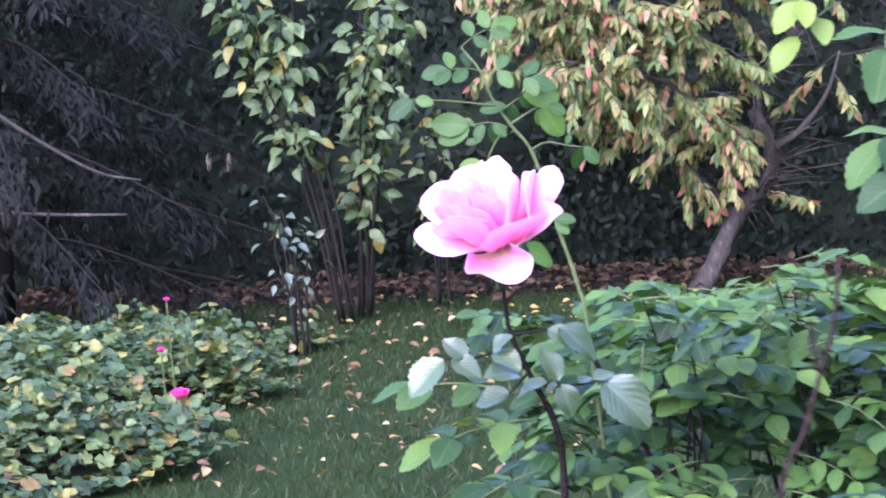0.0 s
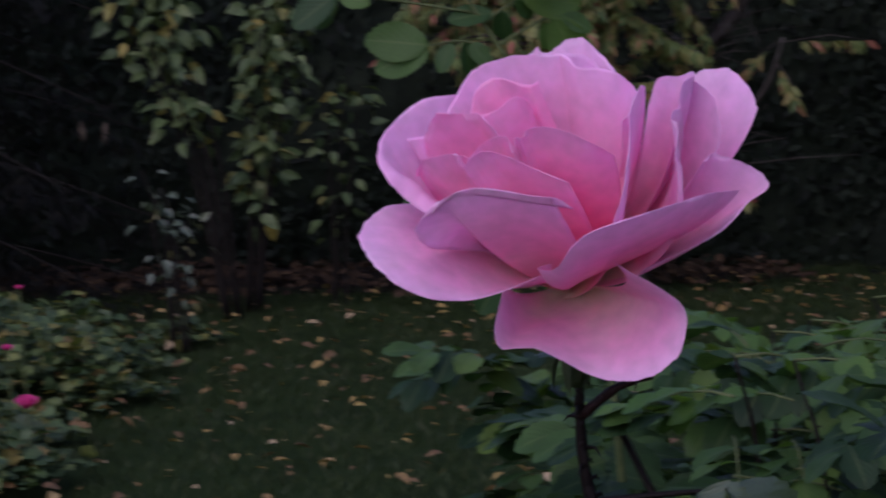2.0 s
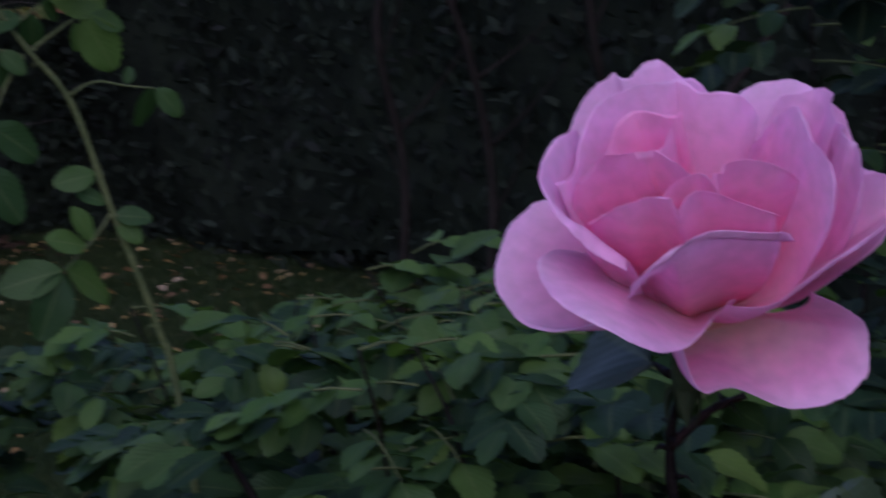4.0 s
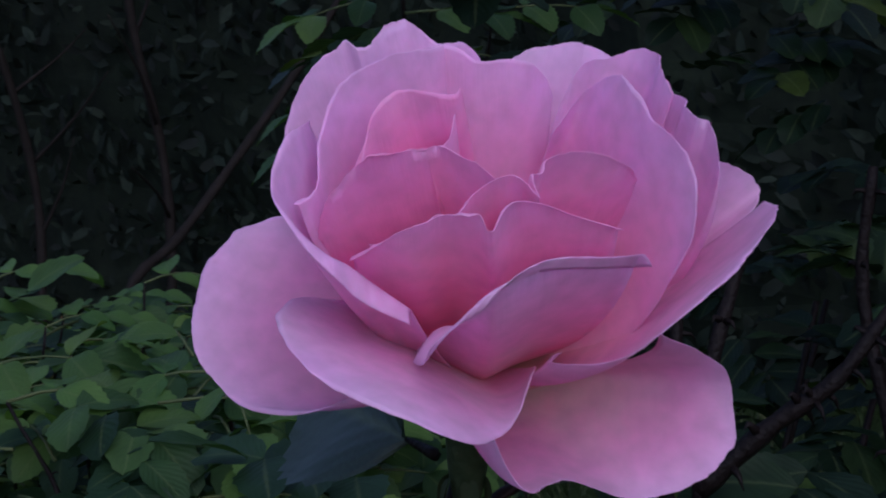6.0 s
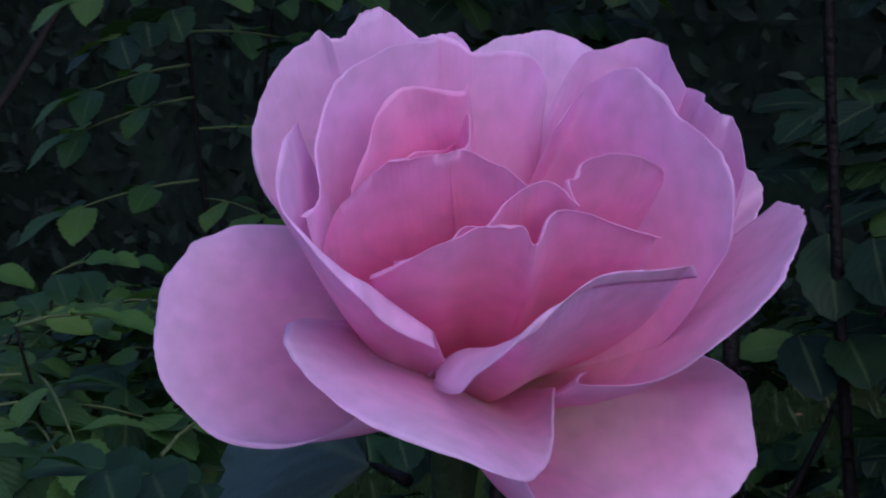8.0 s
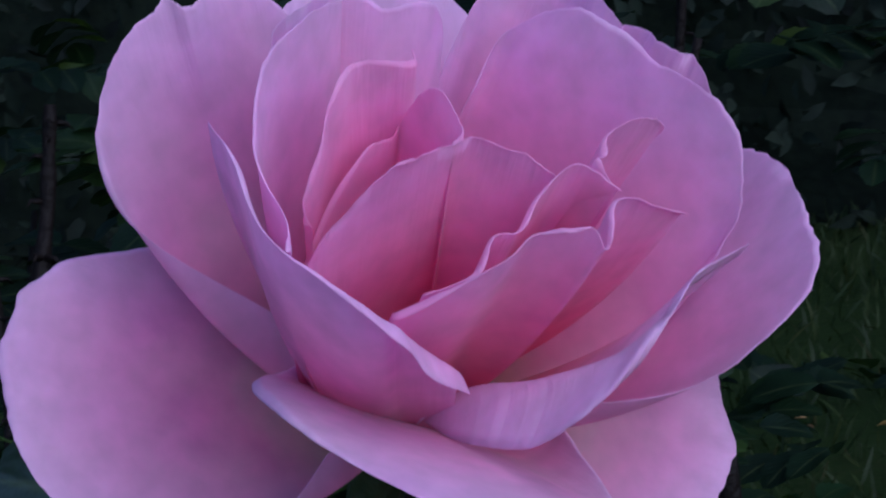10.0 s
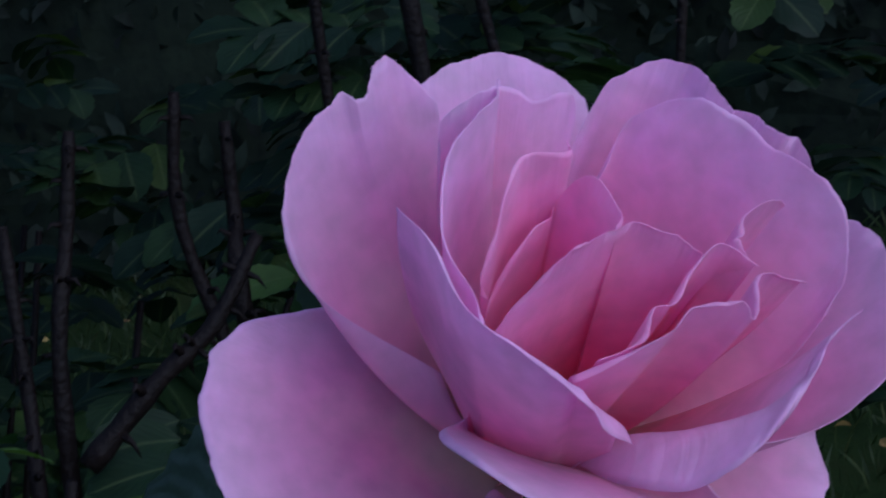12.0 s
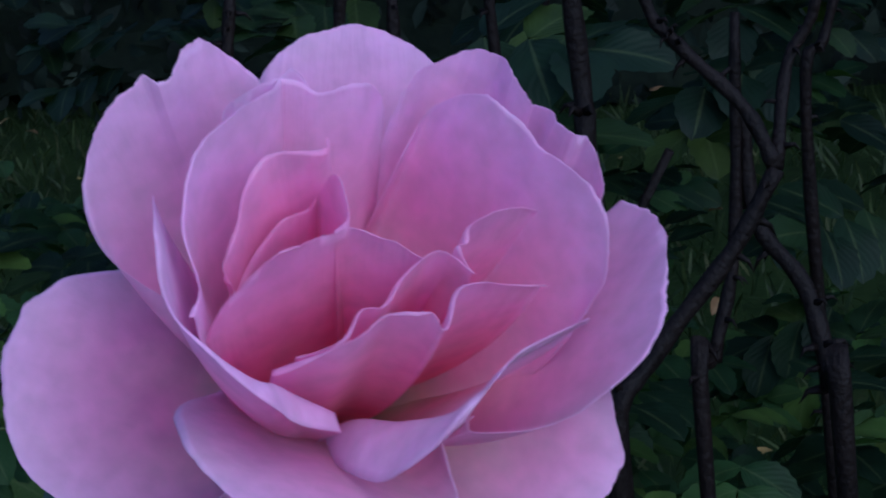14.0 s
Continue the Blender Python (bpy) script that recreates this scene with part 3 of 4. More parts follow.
    return root


upright_shrub((0.36, 7.15, 0), 1.48, 0.17, 8, 360, 0.082, G_SHRUB, "upright shrub with drooping yellow-green leaves", 0.09, bare=0.28)
upright_shrub((0.27, 6.95, 0), 1.52, 0.15, 6, 230, 0.082, G_SHRUB, "slender upright shrub with yellowing green leaves", -0.34, bare=0.42)
upright_shrub((0.72, 7.3, 0), 1.0, 0.14, 3, 70, 0.065, G_SHRUB, "slim leafy shrub in front of the hedge", 0.03)
upright_shrub((0.05, 6.15, 0), 0.66, 0.13, 5, 60, 0.050, G_PALE, "small sparse old rose bush in the bare soil", -0.05, "small_rose_bush")


def autumn_tree(at, label):
    """A small crooked tree: leaning lichen-grey trunk, limbs, twigs and drooping autumn leaves."""
    root = empty("autumn_tree", at, label, "tree")
    o = Vector(at)
    trunk = [(-0.05, 0, 0), (0.03, 0, 0.12), (0.14, 0.0, 0.34), (0.28, 0, 0.50), (0.31, -0.02, 0.66), (0.24, 0, 0.84), (0.30, 0.02, 1.02), (0.45, 0, 1.22), (0.62, 0, 1.6), (0.7, 0.1, 2.2)]
    put("trunk", mesh_from("trunk", *cane_data(trunk, 0.050, 0.022, 0, 12, 5, 0.10), BARK), root)
    limbs = [
        [(0.24, 0, 0.84), (-0.05, -0.15, 1.15), (-0.45, -0.25, 1.38), (-0.95, -0.3, 1.42)],
        [(0.30, 0.02, 1.02), (0.05, -0.2, 1.4), (-0.3, -0.3, 1.75), (-0.8, -0.35, 1.8)],
        [(0.45, 0, 1.22), (0.35, -0.15, 1.55), (0.05, -0.25, 1.9), (-0.2, -0.3, 2.1)],
        [(0.28, 0, 0.50), (0.10, -0.1, 0.75), (-0.25, -0.2, 1.0), (-0.7, -0.3, 1.10)],
        [(0.31, -0.02, 0.66), (0.42, -0.1, 0.74), (0.55, -0.1, 0.9), (0.62, -0.1, 1.1)],
        [(0.12, 0.03, 0.30), (0.20, 0.05, 0.55), (0.22, 0.03, 0.75), (0.30, 0.0, 0.98)],
        [(0.14, 0, 0.36), (-0.15, 0.1, 0.7), (-0.5, 0.1, 1.1), (-0.9, 0.0, 1.3)],
    ]
    pos, ahead = [], []
    for lb in limbs:
        put("limb", mesh_from("limb", *cane_data(lb, 0.020, 0.006, 0, 7), BARK), root)
    pieces = []
    for k, (lb, cnt) in enumerate(zip(limbs, (58, 52, 36, 56, 3, 2, 50))):
        line = smooth_line(lb, 10)
        for _ in range(cnt):
            p = np.array(line[random.randrange(8, len(line))])
            d = np.array([random.gauss(0, 0.7), random.gauss(-0.35, 0.5), random.gauss(-0.15, 0.45)])
            d *= random.uniform(0.18, 0.42) / np.linalg.norm(d)
            q = p + d + [0, 0, -0.05]
            pieces.append(tube_data([p, p + d * 0.55, q], [0.004, 0.003, 0.0015], 4))
            for j in range(48):
                t = 0.2 + 0.8 * j / 47
                w = np.array([random.gauss(0, 1), random.gauss(0, 1), random.gauss(-0.5, 0.5)])
                pos.append(p + d * t + [0, 0, -0.05 * t])
                ahead.append(w / np.linalg.norm(w) + d / np.linalg.norm(d) * 0.8 + [0, 0, -0.6])
    for _ in range(150):
        p = np.array(smooth_line(trunk, 8)[random.randrange(18, 60)])
        d = np.array([random.gauss(0, 1), random.gauss(-0.3, 0.8), random.gauss(0.2, 0.5)]) * random.uniform(0.06, 0.28)
        pieces.append(tube_data([p, p + d * 0.6 + [0, 0, 0.01], p + d], [0.0034, 0.0024, 0.001], 4))
    put("twigs", mesh_from("twigs", *join_data(pieces), BARK), root)["kind"] = "stuff"
    pos, ahead = np.array(pos), np.array(ahead)
    n = len(pos)
    cloud("crown", leaf_template(6, 3, 0, 0.3, 0.35, 0.42, 0.36, 0.9), pos, ahead, np.array([0, -0.6, 0.7]) + RNG.normal(0, 0.4, (n, 3)), RNG.uniform(0.04, 0.078, n), G_AUTUMN, root, "narrow drooping leaves, green, yellow, orange and red")
    return root


autumn_tree((1.98, 7.45, 0), "small crooked tree with leaves turning yellow and red")


def spruce(at, h, label):
    """A spruce whose drooping boughs reach the ground, one bare, some cones."""
    root = empty("spruce", at, label, "tree")
    put("trunk", mesh_from("trunk", *cane_data([(0, 0, 0), (0.02, 0, h * 0.5), (0, 0, h)], 0.10, 0.03, 0, 10), DARK_WOOD), root)
    pos, ahead, up = [], [], []
    for k in range(84):
        z = 0.1 + (h - 0.2) * (k / 84) ** 1.15
        a = k * 2.4
        ln = (1.5 * (1 - 0.5 * k / 84)) * random.uniform(0.85, 1.1)
        line = [(0, 0, z + 0.25), (ln * 0.45 * math.cos(a), ln * 0.45 * math.sin(a), z + 0.18), (ln * math.cos(a), ln * math.sin(a), z - 0.06)]
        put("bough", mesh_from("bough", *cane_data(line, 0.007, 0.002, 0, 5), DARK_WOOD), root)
        sm = np.array(smooth_line(line, 14))
        for _ in range(330):
            p = sm[random.randrange(6, len(sm))]
            d = np.array([math.cos(a), math.sin(a), 0]) * 0.5 + np.array([random.gauss(0, 0.6), random.gauss(0, 0.6), -0.9])
            pos.append(p + np.array([random.gauss(0, 0.05), random.gauss(0, 0.05), random.uniform(-0.14, 0)]))
            ahead.append(d)
            up.append([math.cos(a), math.sin(a), 0.5])
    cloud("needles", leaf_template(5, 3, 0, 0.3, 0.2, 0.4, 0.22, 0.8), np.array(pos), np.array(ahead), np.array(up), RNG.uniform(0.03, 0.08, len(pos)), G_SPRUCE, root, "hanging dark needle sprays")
    return root


spr = spruce((-1.25, 7.1, 0), 3.2, "dark spruce with drooping boughs down to the ground")
for pts in ([(-1.1, 6.15, 1.0), (-0.9, 6.15, 0.86), (-0.70, 6.16, 0.74), (-0.54, 6.2, 0.70)], [(-1.1, 6.2, 0.60), (-0.85, 6.2, 0.58), (-0.6, 6.2, 0.57)]):
    put("bare_bough", mesh_from("bare_bough", *cane_data([Vector(p) - spr.location for p in pts], 0.009, 0.005, 0, 6), BARK), spr, None, "bare pale grey bough")
for p in ((-0.287, 6.71, 0.74), (-0.205, 6.71, 0.73)):
    q = Vector(p) - spr.location
    put("cone", mesh_from("cone", *tube_data([q + Vector((0, 0, 0.04)), q + Vector((0, 0, 0.02)), q, q - Vector((0, 0, 0.03)), q - Vector((0, 0, 0.045))], [0.003, 0.010, 0.012, 0.009, 0.002], 9), TWIG), spr, None, "hanging brown cone")


def sapling(at, h, lean, label):
    """A thin bare stem with a few forked twigs in the shade of the hedge."""
    root = empty("bare_sapling", at, label, "sapling", "bare saplings by the hedge")
    line = [(0, 0, 0), (0.07, 0.03, h * 0.2), (-0.02, 0.0, h * 0.4), (lean * 1.4, 0.02, h * 0.6), (lean * 0.4, 0.0, h * 0.8), (lean * 2, 0.05, h)]
    put("trunk", mesh_from("trunk", *cane_data(line, 0.016, 0.006, 0, 8), DARK_WOOD), root)
    for k in range(7):
        p = np.array(smooth_line(line, 8)[6 + 4 * k])
        d = np.array([random.uniform(-0.3, 0.3), random.uniform(-0.3, 0.3), random.uniform(0.15, 0.4)])
        put("limb", mesh_from("limb", *cane_data([p, p + d * 0.5 + [0.02, 0, 0], p + d], 0.007, 0.002, 0, 5), DARK_WOOD), root)
    return root


sapling((3.05, 4.9, 0), 2.4, 0.10, "thin bare grey sapling in front of the hedge")
sapling((3.15, 4.55, 0), 2.2, -0.12, "thin bare leaning sapling in front of the hedge")
sapling((3.2, 4.0, 0), 2.6, 0.05, "slender dark bare sapling in front of the hedge")

leaning = empty("bare_sapling", (2.31, 3.2, 0.0), "leaning bare dark trunk in front of the hedge", "sapling", "bare saplings by the hedge")
put("trunk", mesh_from("trunk", *cane_data([Vector(p) - leaning.location for p in ((2.31, 3.2, 0.0), (2.43, 3.2, 0.36), (2.6, 3.2, 0.47), (2.82, 3.2, 0.64), (2.98, 3.2, 0.77), (3.12, 3.2, 0.9), (3.2600000000000002, 3.2, 1.03))], 0.013, 0.009, 0, 8), DARK_WOOD), leaning)

# ------------------------------------------------ the pink rose
CALYX = Vector((0.038, 0.044, 0.955))
rose = empty("pink_rose_bush", (0.09, 0.07, 0.0), "rose bush with one large open pale pink bloom", "rose")
RO = rose.location


BASE = np.array([35.5, 39.5, -31.0])
AXIS = np.array([-0.45, -0.38, 0.80]) / np.linalg.norm([-0.45, -0.38, 0.80])


def petal(flower, rim, mat, cup=0.18, crest=None, curl=(0.4, 22), ripple=0.5, wide=0.12, seed=0, foot=0.0, sag=0.0, ragged=1.0, ridge=None, label=""):
    """One petal under the flower. rim: the line of its edge from side to side, in millimetres from (0, 0, 1000). cup: how far the blade
    spreads before it rises. foot: how wide it stands at its base. ragged: how uneven its edge is. ridge: place across, width and height of a lengthwise swelling. crest: the fold over which a turned-down edge hangs. curl: radius and angle of a finely rolled edge."""
    nr, ns, nf = 97, 24, (9 if crest else 5)
    edge = np.array(smooth_line(rim, 16))
    fold = np.array(smooth_line(crest, 16)) if crest else edge
    reach = np.arange(-9, 10)
    even = np.array([(fold[np.clip(j + reach, 0, len(fold) - 1)] * (10 - abs(reach))[:, None]).sum(axis=0) / 100 for j in range(len(fold))])
    even[0], even[-1] = fold[0], fold[-1]
    grid = np.zeros((ns + nf, nr, 3))
    span, middle = fold[-1] - fold[0], fold.mean(axis=0)
    frill = ragged * min(1.0, np.linalg.norm(np.diff(fold, axis=0), axis=1).sum() / 90)
    for j in range(nr):
        r = 2 * j / (nr - 1) - 1
        off = even[j] - middle
        base = BASE + foot * (off - AXIS * (off @ AXIS))
        grow = fold[j] - base
        turn = math.radians(curl[1]) * (0.75 + 1.5 * noise.noise(Vector((r * 2.6, seed, 1.9))))
        k = 1 + frill * (0.013 * noise.noise(Vector((r * 6.0 + seed, 4.4, seed))) + 0.009 * noise.noise(Vector((r * 15.0, seed * 2.3, 7.7))) + 0.005 * noise.noise(Vector((r * 34.0, seed, 3.1))))
        if not crest:
            k -= curl[0] * math.sin(min(abs(turn), math.pi / 2)) / np.linalg.norm(grow)
        notch = base + grow * k - even[j]
        top = even[j]
        up = AXIS * ((top - base) @ AXIS)
        side = (top - base) - up
        out = side / (np.linalg.norm(side) + 1e-6)
        ctl = base + (0.5 + cup) * side + (0.5 - cup) * up + span * (0.5 * wide * r) - AXIS * sag
        for i in range(ns):
            q = (i / (ns - 1)) ** 0.85
            p = (1 - q) ** 2 * base + 2 * q * (1 - q) * ctl + q * q * top
            ruf = ripple * q ** 3 * noise.noise(Vector((r * 3.1 + seed * 3, q * 1.5, seed)))
            fine = 0.25 * ripple * q * noise.noise(Vector((r * 7, q * 4, seed * 2.0)))
            if ridge:
                fine += ridge[2] * math.sin(math.pi * q) * math.exp(-(((r - ridge[0]) / ridge[1]) ** 2))
            grid[i, j] = p + notch * q ** 5 + (out if not ridge else AXIS) * (ruf * 1.6 + fine)
        d = grid[ns - 1, j] - grid[ns - 3, j]
        d /= np.linalg.norm(d)
        if crest:
            far = edge[j] - fold[j]
            ln = np.linalg.norm(far)
            bend = grid[ns - 1, j] + d * 0.55 * ln + far * 0.25
            for i in range(nf):
                q = (i + 1) / nf
                grid[ns + i, j] = (1 - q) ** 2 * grid[ns - 1, j] + 2 * q * (1 - q) * bend + q * q * (grid[ns - 1, j] + far)
        else:
            o = out - d * (out @ d)
            o /= np.linalg.norm(o) + 1e-9
            for i in range(nf):
                f = turn * (i + 1) / nf
                grid[ns + i, j] = grid[ns - 1, j] + curl[0] * (math.sin(f) * d + (1 - math.cos(f)) * o)
    tot = ns + nf
    verts = grid.reshape(-1, 3) / 1000 + [0, 0, 1.0] - np.array(RO)
    uv = [(2 * j / (nr - 1) - 1, min(1.0, (i / (ns - 1)) ** 0.85)) for i in range(tot) for j in range(nr)]
    faces = [(i * nr + j, i * nr + j + 1, (i + 1) * nr + j + 1, (i + 1) * nr + j) for i in range(tot - 1) for j in range(nr - 1)]
    ob = put("petal", mesh_from("petal", verts, np.array(faces), mat, np.array(uv)), flower, None, label)
    so = ob.modifiers.new("thickness", "SOLIDIFY")
    so.thickness, so.offset = 0.00012, 0.0
    return ob


def rose_flower():
    hip = CALYX - RO
    down = Vector((0.10, 0.22, -1)).normalized()
    flower = put("flower", mesh_from("receptacle", *tube_data([hip + down * d for d in (-0.014, -0.008, 0.0, 0.006, 0.012, 0.016)], [0.002, 0.0036, 0.0042, 0.0037, 0.0028, 0.0017], 12), SEPAL), rose, None, "large open double rose, pale to deep pink")
    sep = leaf_template(9, 5, 0, 0.3, 0.5, 0.3, 0.34, 0.9)
    sme = mesh_from("sepal", *sep[:2], SEPAL, sep[2])
    for k in range(5):
        a = 2 * math.pi * k / 5 + 0.4
        d = Vector((0.6 * math.cos(a), 0.6 * math.sin(a) + 0.3, -1.0))
        put("sepal", sme, flower, facing(hip + down * 0.002 + d * 0.005, d, (0, 0, 1)) @ Matrix.Scale(0.010, 4))
    # wide outer petals
    petal(flower, [(35.7, 67.4, -3.6), (25.5, 76.4, -2.4), (12.7, 79.6, -7.1), (1.9, 75.4, -19.1), (-0.3, 62.6, -30.8), (6.2, 48.3, -32), (16.2, 41, -27.4)], PETAL, cup=0.10, seed=1, ragged=0.9, curl=(1.2, 70), ripple=0.9, wide=0.3)
    petal(flower, [(10.4, 42.2, -12.8), (-2.7, 42.4, -9.8), (-18.1, 30.8, -11.4), (-22.5, 16, -18.2), (-15.9, 1.4, -26.2), (2.8, 3.7, -31.1), (24.6, 14.9, -26.5)], PETAL, cup=0.02, sag=-3.5, seed=2, curl=(1.2, 65), ripple=0.9, ragged=1.5, wide=0.3, ridge=(0.05, 0.55, 4.5))
    petal(flower, [(14.5, 21, -27.5), (10.2, 8.5, -42.5), (20.3, 5.9, -44.4), (38.1, 4.4, -51.6), (50.3, -4.3, -47), (54.4, -3.4, -33.6), (37.9, -2.8, -22.1)], PETAL, cup=0.25, seed=3, ripple=1.2, ragged=1.3, wide=0.5, label="petal hanging below the rest")
    petal(flower, [(67.5, -4.9, -4.4), (58.7, -14.2, -4.1), (42.2, -18, -7.8), (26.2, -19.1, -13.4), (21.8, -6.5, -22.9), (20.4, 8.2, -23.6), (23.8, 8.3, -23.4)], PETAL, cup=0.15, seed=4, curl=(0.8, 55), ripple=1.0, wide=0.2)
    petal(flower, [(60.3, 2.7, 2.4), (63.9, 4.7, 4.2), (71.7, 3.9, 1.3), (77.1, 1.9, -3.7), (71.4, 0.7, -7.7), (62.1, 1.6, -16.5), (46.5, 5.8, -24.6)], PETAL, cup=0.15, seed=5, curl=(0.8, 55), wide=0.2)
    petal(flower, [(28, 49.2, -12.8), (20.5, 63.8, 3.7), (23, 66.2, 19.5), (29.4, 59.2, 29.4), (32.3, 55.6, 28.6), (41.4, 53.4, 32.8), (49.5, 48.5, 23.4)], PETAL, cup=0.18, seed=6, curl=(0.8, 55), foot=0.2, wide=0.2)
    petal(flower, [(69.6, 58.8, 17.7), (70.6, 56, 20.7), (73.7, 51.2, 23.9), (76.6, 47.1, 24.2), (78.9, 41.5, 24.1), (81.2, 34.8, 19.9), (82.9, 29.8, 14.6)], PETAL, cup=0.18, seed=7, foot=0.3, wide=0.6)
    petal(flower, [(53, 28, 15), (54, 23, 22), (59, 20.5, 23), (60.5, 15, 24), (59.5, 10, 23), (56, 7, 21), (54, 4, 16)], PETAL, cup=0.22, seed=8, foot=0.2, wide=0.3)
    petal(flower, [(58, 27, 15), (61, 21, 21), (62.5, 16, 21.5), (66, 12.5, 16.5), (67.5, 11, 9.5), (66, 11.5, 4), (60, 14, -4)], PETAL, cup=0.2, seed=23, wide=0.2)
    petal(flower, [(54.3, 4.4, 16.5), (53.9, 0.6, 15.6), (51.5, -0.9, 14.5), (50.6, -3.7, 12.8), (51.2, -5.5, 11.4), (50.4, -7.5, 4.4), (52.4, -6.3, 1.7)], PETAL, cup=0.34, seed=9, foot=0.3, wide=0.8)
    # cup, with edges that turn down
    petal(flower, [(13.6, 29, -22), (1.1, 20.9, -20.8), (-6.5, 11.6, -18.6), (-10.4, 5.2, -14), (-7.5, -1.7, -9.6), (1.4, -5.5, -4.9), (24.7, -10.8, -7.9)], PETAL, cup=0.16, crest=[(9.5, 28, -21.2), (8.3, 21.1, -17.1), (3.6, 11.3, -14.3), (-1.3, 2.3, -10.3), (-3.5, -4.3, -5.9), (5.8, -7.8, -3.5), (19.5, -11.9, -5.4)], seed=10, foot=0.35)
    petal(flower, [(9, 47, 18), (-4.5, 40.5, 16), (-13, 35, 9.5), (-17, 27, 4), (-15.5, 21.5, -3), (-10, 20.5, -8), (-1, 18.5, -14)], PETAL, cup=0.18, crest=[(9, 47, 17), (-4, 40, 15), (-12.3, 35, 9), (-15.5, 28, 4.6), (-12.5, 24, -1.2), (-6.5, 23.5, -4.5), (1, 20, -12)], seed=11, foot=0.45)
    petal(flower, [(45.5, 23.2, 11.8), (49.9, 18.6, 18.2), (45.6, 8.1, 20.6), (40.8, -1.2, 14.3), (38, -9.7, 6.4), (36.7, -10.9, -3.6), (35.6, -7.2, -11.1)], PETAL, cup=0.20, seed=12, curl=(0.8, 55), foot=0.35, wide=0.2)
    petal(flower, [(-8.4, 34.3, 6.4), (-2, 36.1, 7.6), (3.9, 40.9, 14.8), (10, 39.4, 24.1), (23.6, 35.1, 28), (39.4, 36.1, 26.5), (49.4, 36.5, 12.4)], PETAL, cup=0.20, seed=13, curl=(0.8, 55), foot=0.1, wide=0.15)
    petal(flower, [(26, 44, 21), (28, 43, 26), (31, 36, 28.5), (35, 31, 25), (44, 27, 23.5), (51, 28, 17), (50, 32, 9)], PETAL, cup=0.18, seed=15, curl=(0.8, 55), foot=0.35, wide=0.2)
    # heart
    petal(flower, [(-7.2, 24.4, -2.1), (-7.3, 12, 2.5), (-1.3, 8.5, 4.1), (-0.8, 2.7, 4.2), (0.2, 1.1, 1.5), (6.6, 0.2, 5.3), (25.1, -4.6, -2.1)], PETAL_IN, cup=0.16, seed=16, curl=(0.8, 75), foot=0.3, ripple=0.3, wide=0.2)
    petal(flower, [(-1, 37, -1), (-4.5, 31, 7), (-2.5, 23, 13.3), (2, 20, 13.6), (7, 15.5, 13.6), (9, 11, 11), (12, 8, 7)], PETAL_IN, cup=0.16, seed=17, curl=(0.8, 75), foot=0.3, ripple=0.3, wide=0.2)
    petal(flower, [(-6.5, 20.7, 0), (-2.5, 15.8, 0.6), (1.4, 14, 3.2), (4, 11.5, 3.3), (6.5, 9.2, 6.8), (11.4, 5.2, 8.4), (12.5, 1.2, 4.9)], PETAL_IN, cup=0.14, seed=19, curl=(0.8, 75), foot=0.5, ripple=0.3, wide=0.2)
    petal(flower, [(12.9, 1.5, 4.7), (13.2, 3.1, 8.1), (14.8, 2.9, 8.2), (16.6, 2.1, 10.3), (22, -1.4, 10.8), (29.5, -2.5, 7.8), (37.4, 0.6, 3.9)], PETAL_IN, cup=0.16, seed=20, curl=(0.8, 75), foot=0.5, ripple=0.3, wide=0.2)
    petal(flower, [(7.6, 36.6, 4.7), (6.9, 36.6, 7.5), (7.8, 34.6, 12.3), (9, 32.2, 18.7), (13.3, 29.9, 22), (19.9, 24.9, 20.2), (23.5, 25.1, 20.9)], PETAL_IN, cup=0.18, seed=21, curl=(0.8, 75), foot=0.45, ripple=0.3, wide=0.2)
    petal(flower, [(10.5, 39.5, -1.5), (12.8, 30.9, 11.3), (19.5, 28.6, 11.7), (23.2, 28, 13.2), (17.6, 21.9, 17.6), (10.6, 17.8, 13.8), (5.4, 17.7, 13.2)], PETAL_IN, cup=0.16, seed=22, curl=(0.8, 75), foot=0.45, ripple=0.3, wide=0.2)
    return flower


rose_flower()


def cane(parent, pts, r0, r1, thorns, mat, label="", sides=9):
    o = parent.location
    return put("cane", mesh_from("cane", *cane_data([Vector(p) - o for p in pts], r0, r1, thorns, sides), mat), parent, None, label)


cane(rose, [(0.042, 0.052, 0.944), (0.043, 0.058, 0.929), (0.047, 0.060, 0.905), (0.060, 0.060, 0.875), (0.078, 0.062, 0.835), (0.083, 0.066, 0.77), (0.085, 0.07, 0.5), (0.09, 0.07, 0.0)], 0.0011, 0.0036, 26, STEM, "dark brown thorny flower stem")
cane(rose, [(0.043, 0.058, 0.929), (0.052, 0.052, 0.938), (0.060, 0.046, 0.942)], 0.0016, 0.0010, 2, STEM_RED)


def placed_leaf(parent, stalk, blades, mat, kind=2, face=(-0.1, -0.9, 0.5), stalk_mat=STEM_G):
    """A pinnate leaf whose leaflets each run from a foot to a tip; they face the open side and hang a little."""
    o = parent.location
    line = [Vector(p) - o for p in smooth_line(stalk, 4)]
    leaf = put("leaf", mesh_from("leaf_stalk", *tube_data(line, [0.0011 - 0.0006 * i / len(line) for i in range(len(line))], 5), stalk_mat), parent)
    for foot, tip in blades:
        way = Vector(tip) - Vector(foot) + Vector((0, random.uniform(-0.012, 0.012), 0))
        up = Vector(face) + Vector((random.uniform(-0.4, 0.4), 0, random.uniform(-0.3, 0.3)))
        put("leaflet", leaflet_mesh(kind, mat), leaf, facing(Vector(foot) - o, way, up) @ Matrix.Scale(0.86 * way.length, 4))
    return leaf


UPV = (0, -0.25, 1)
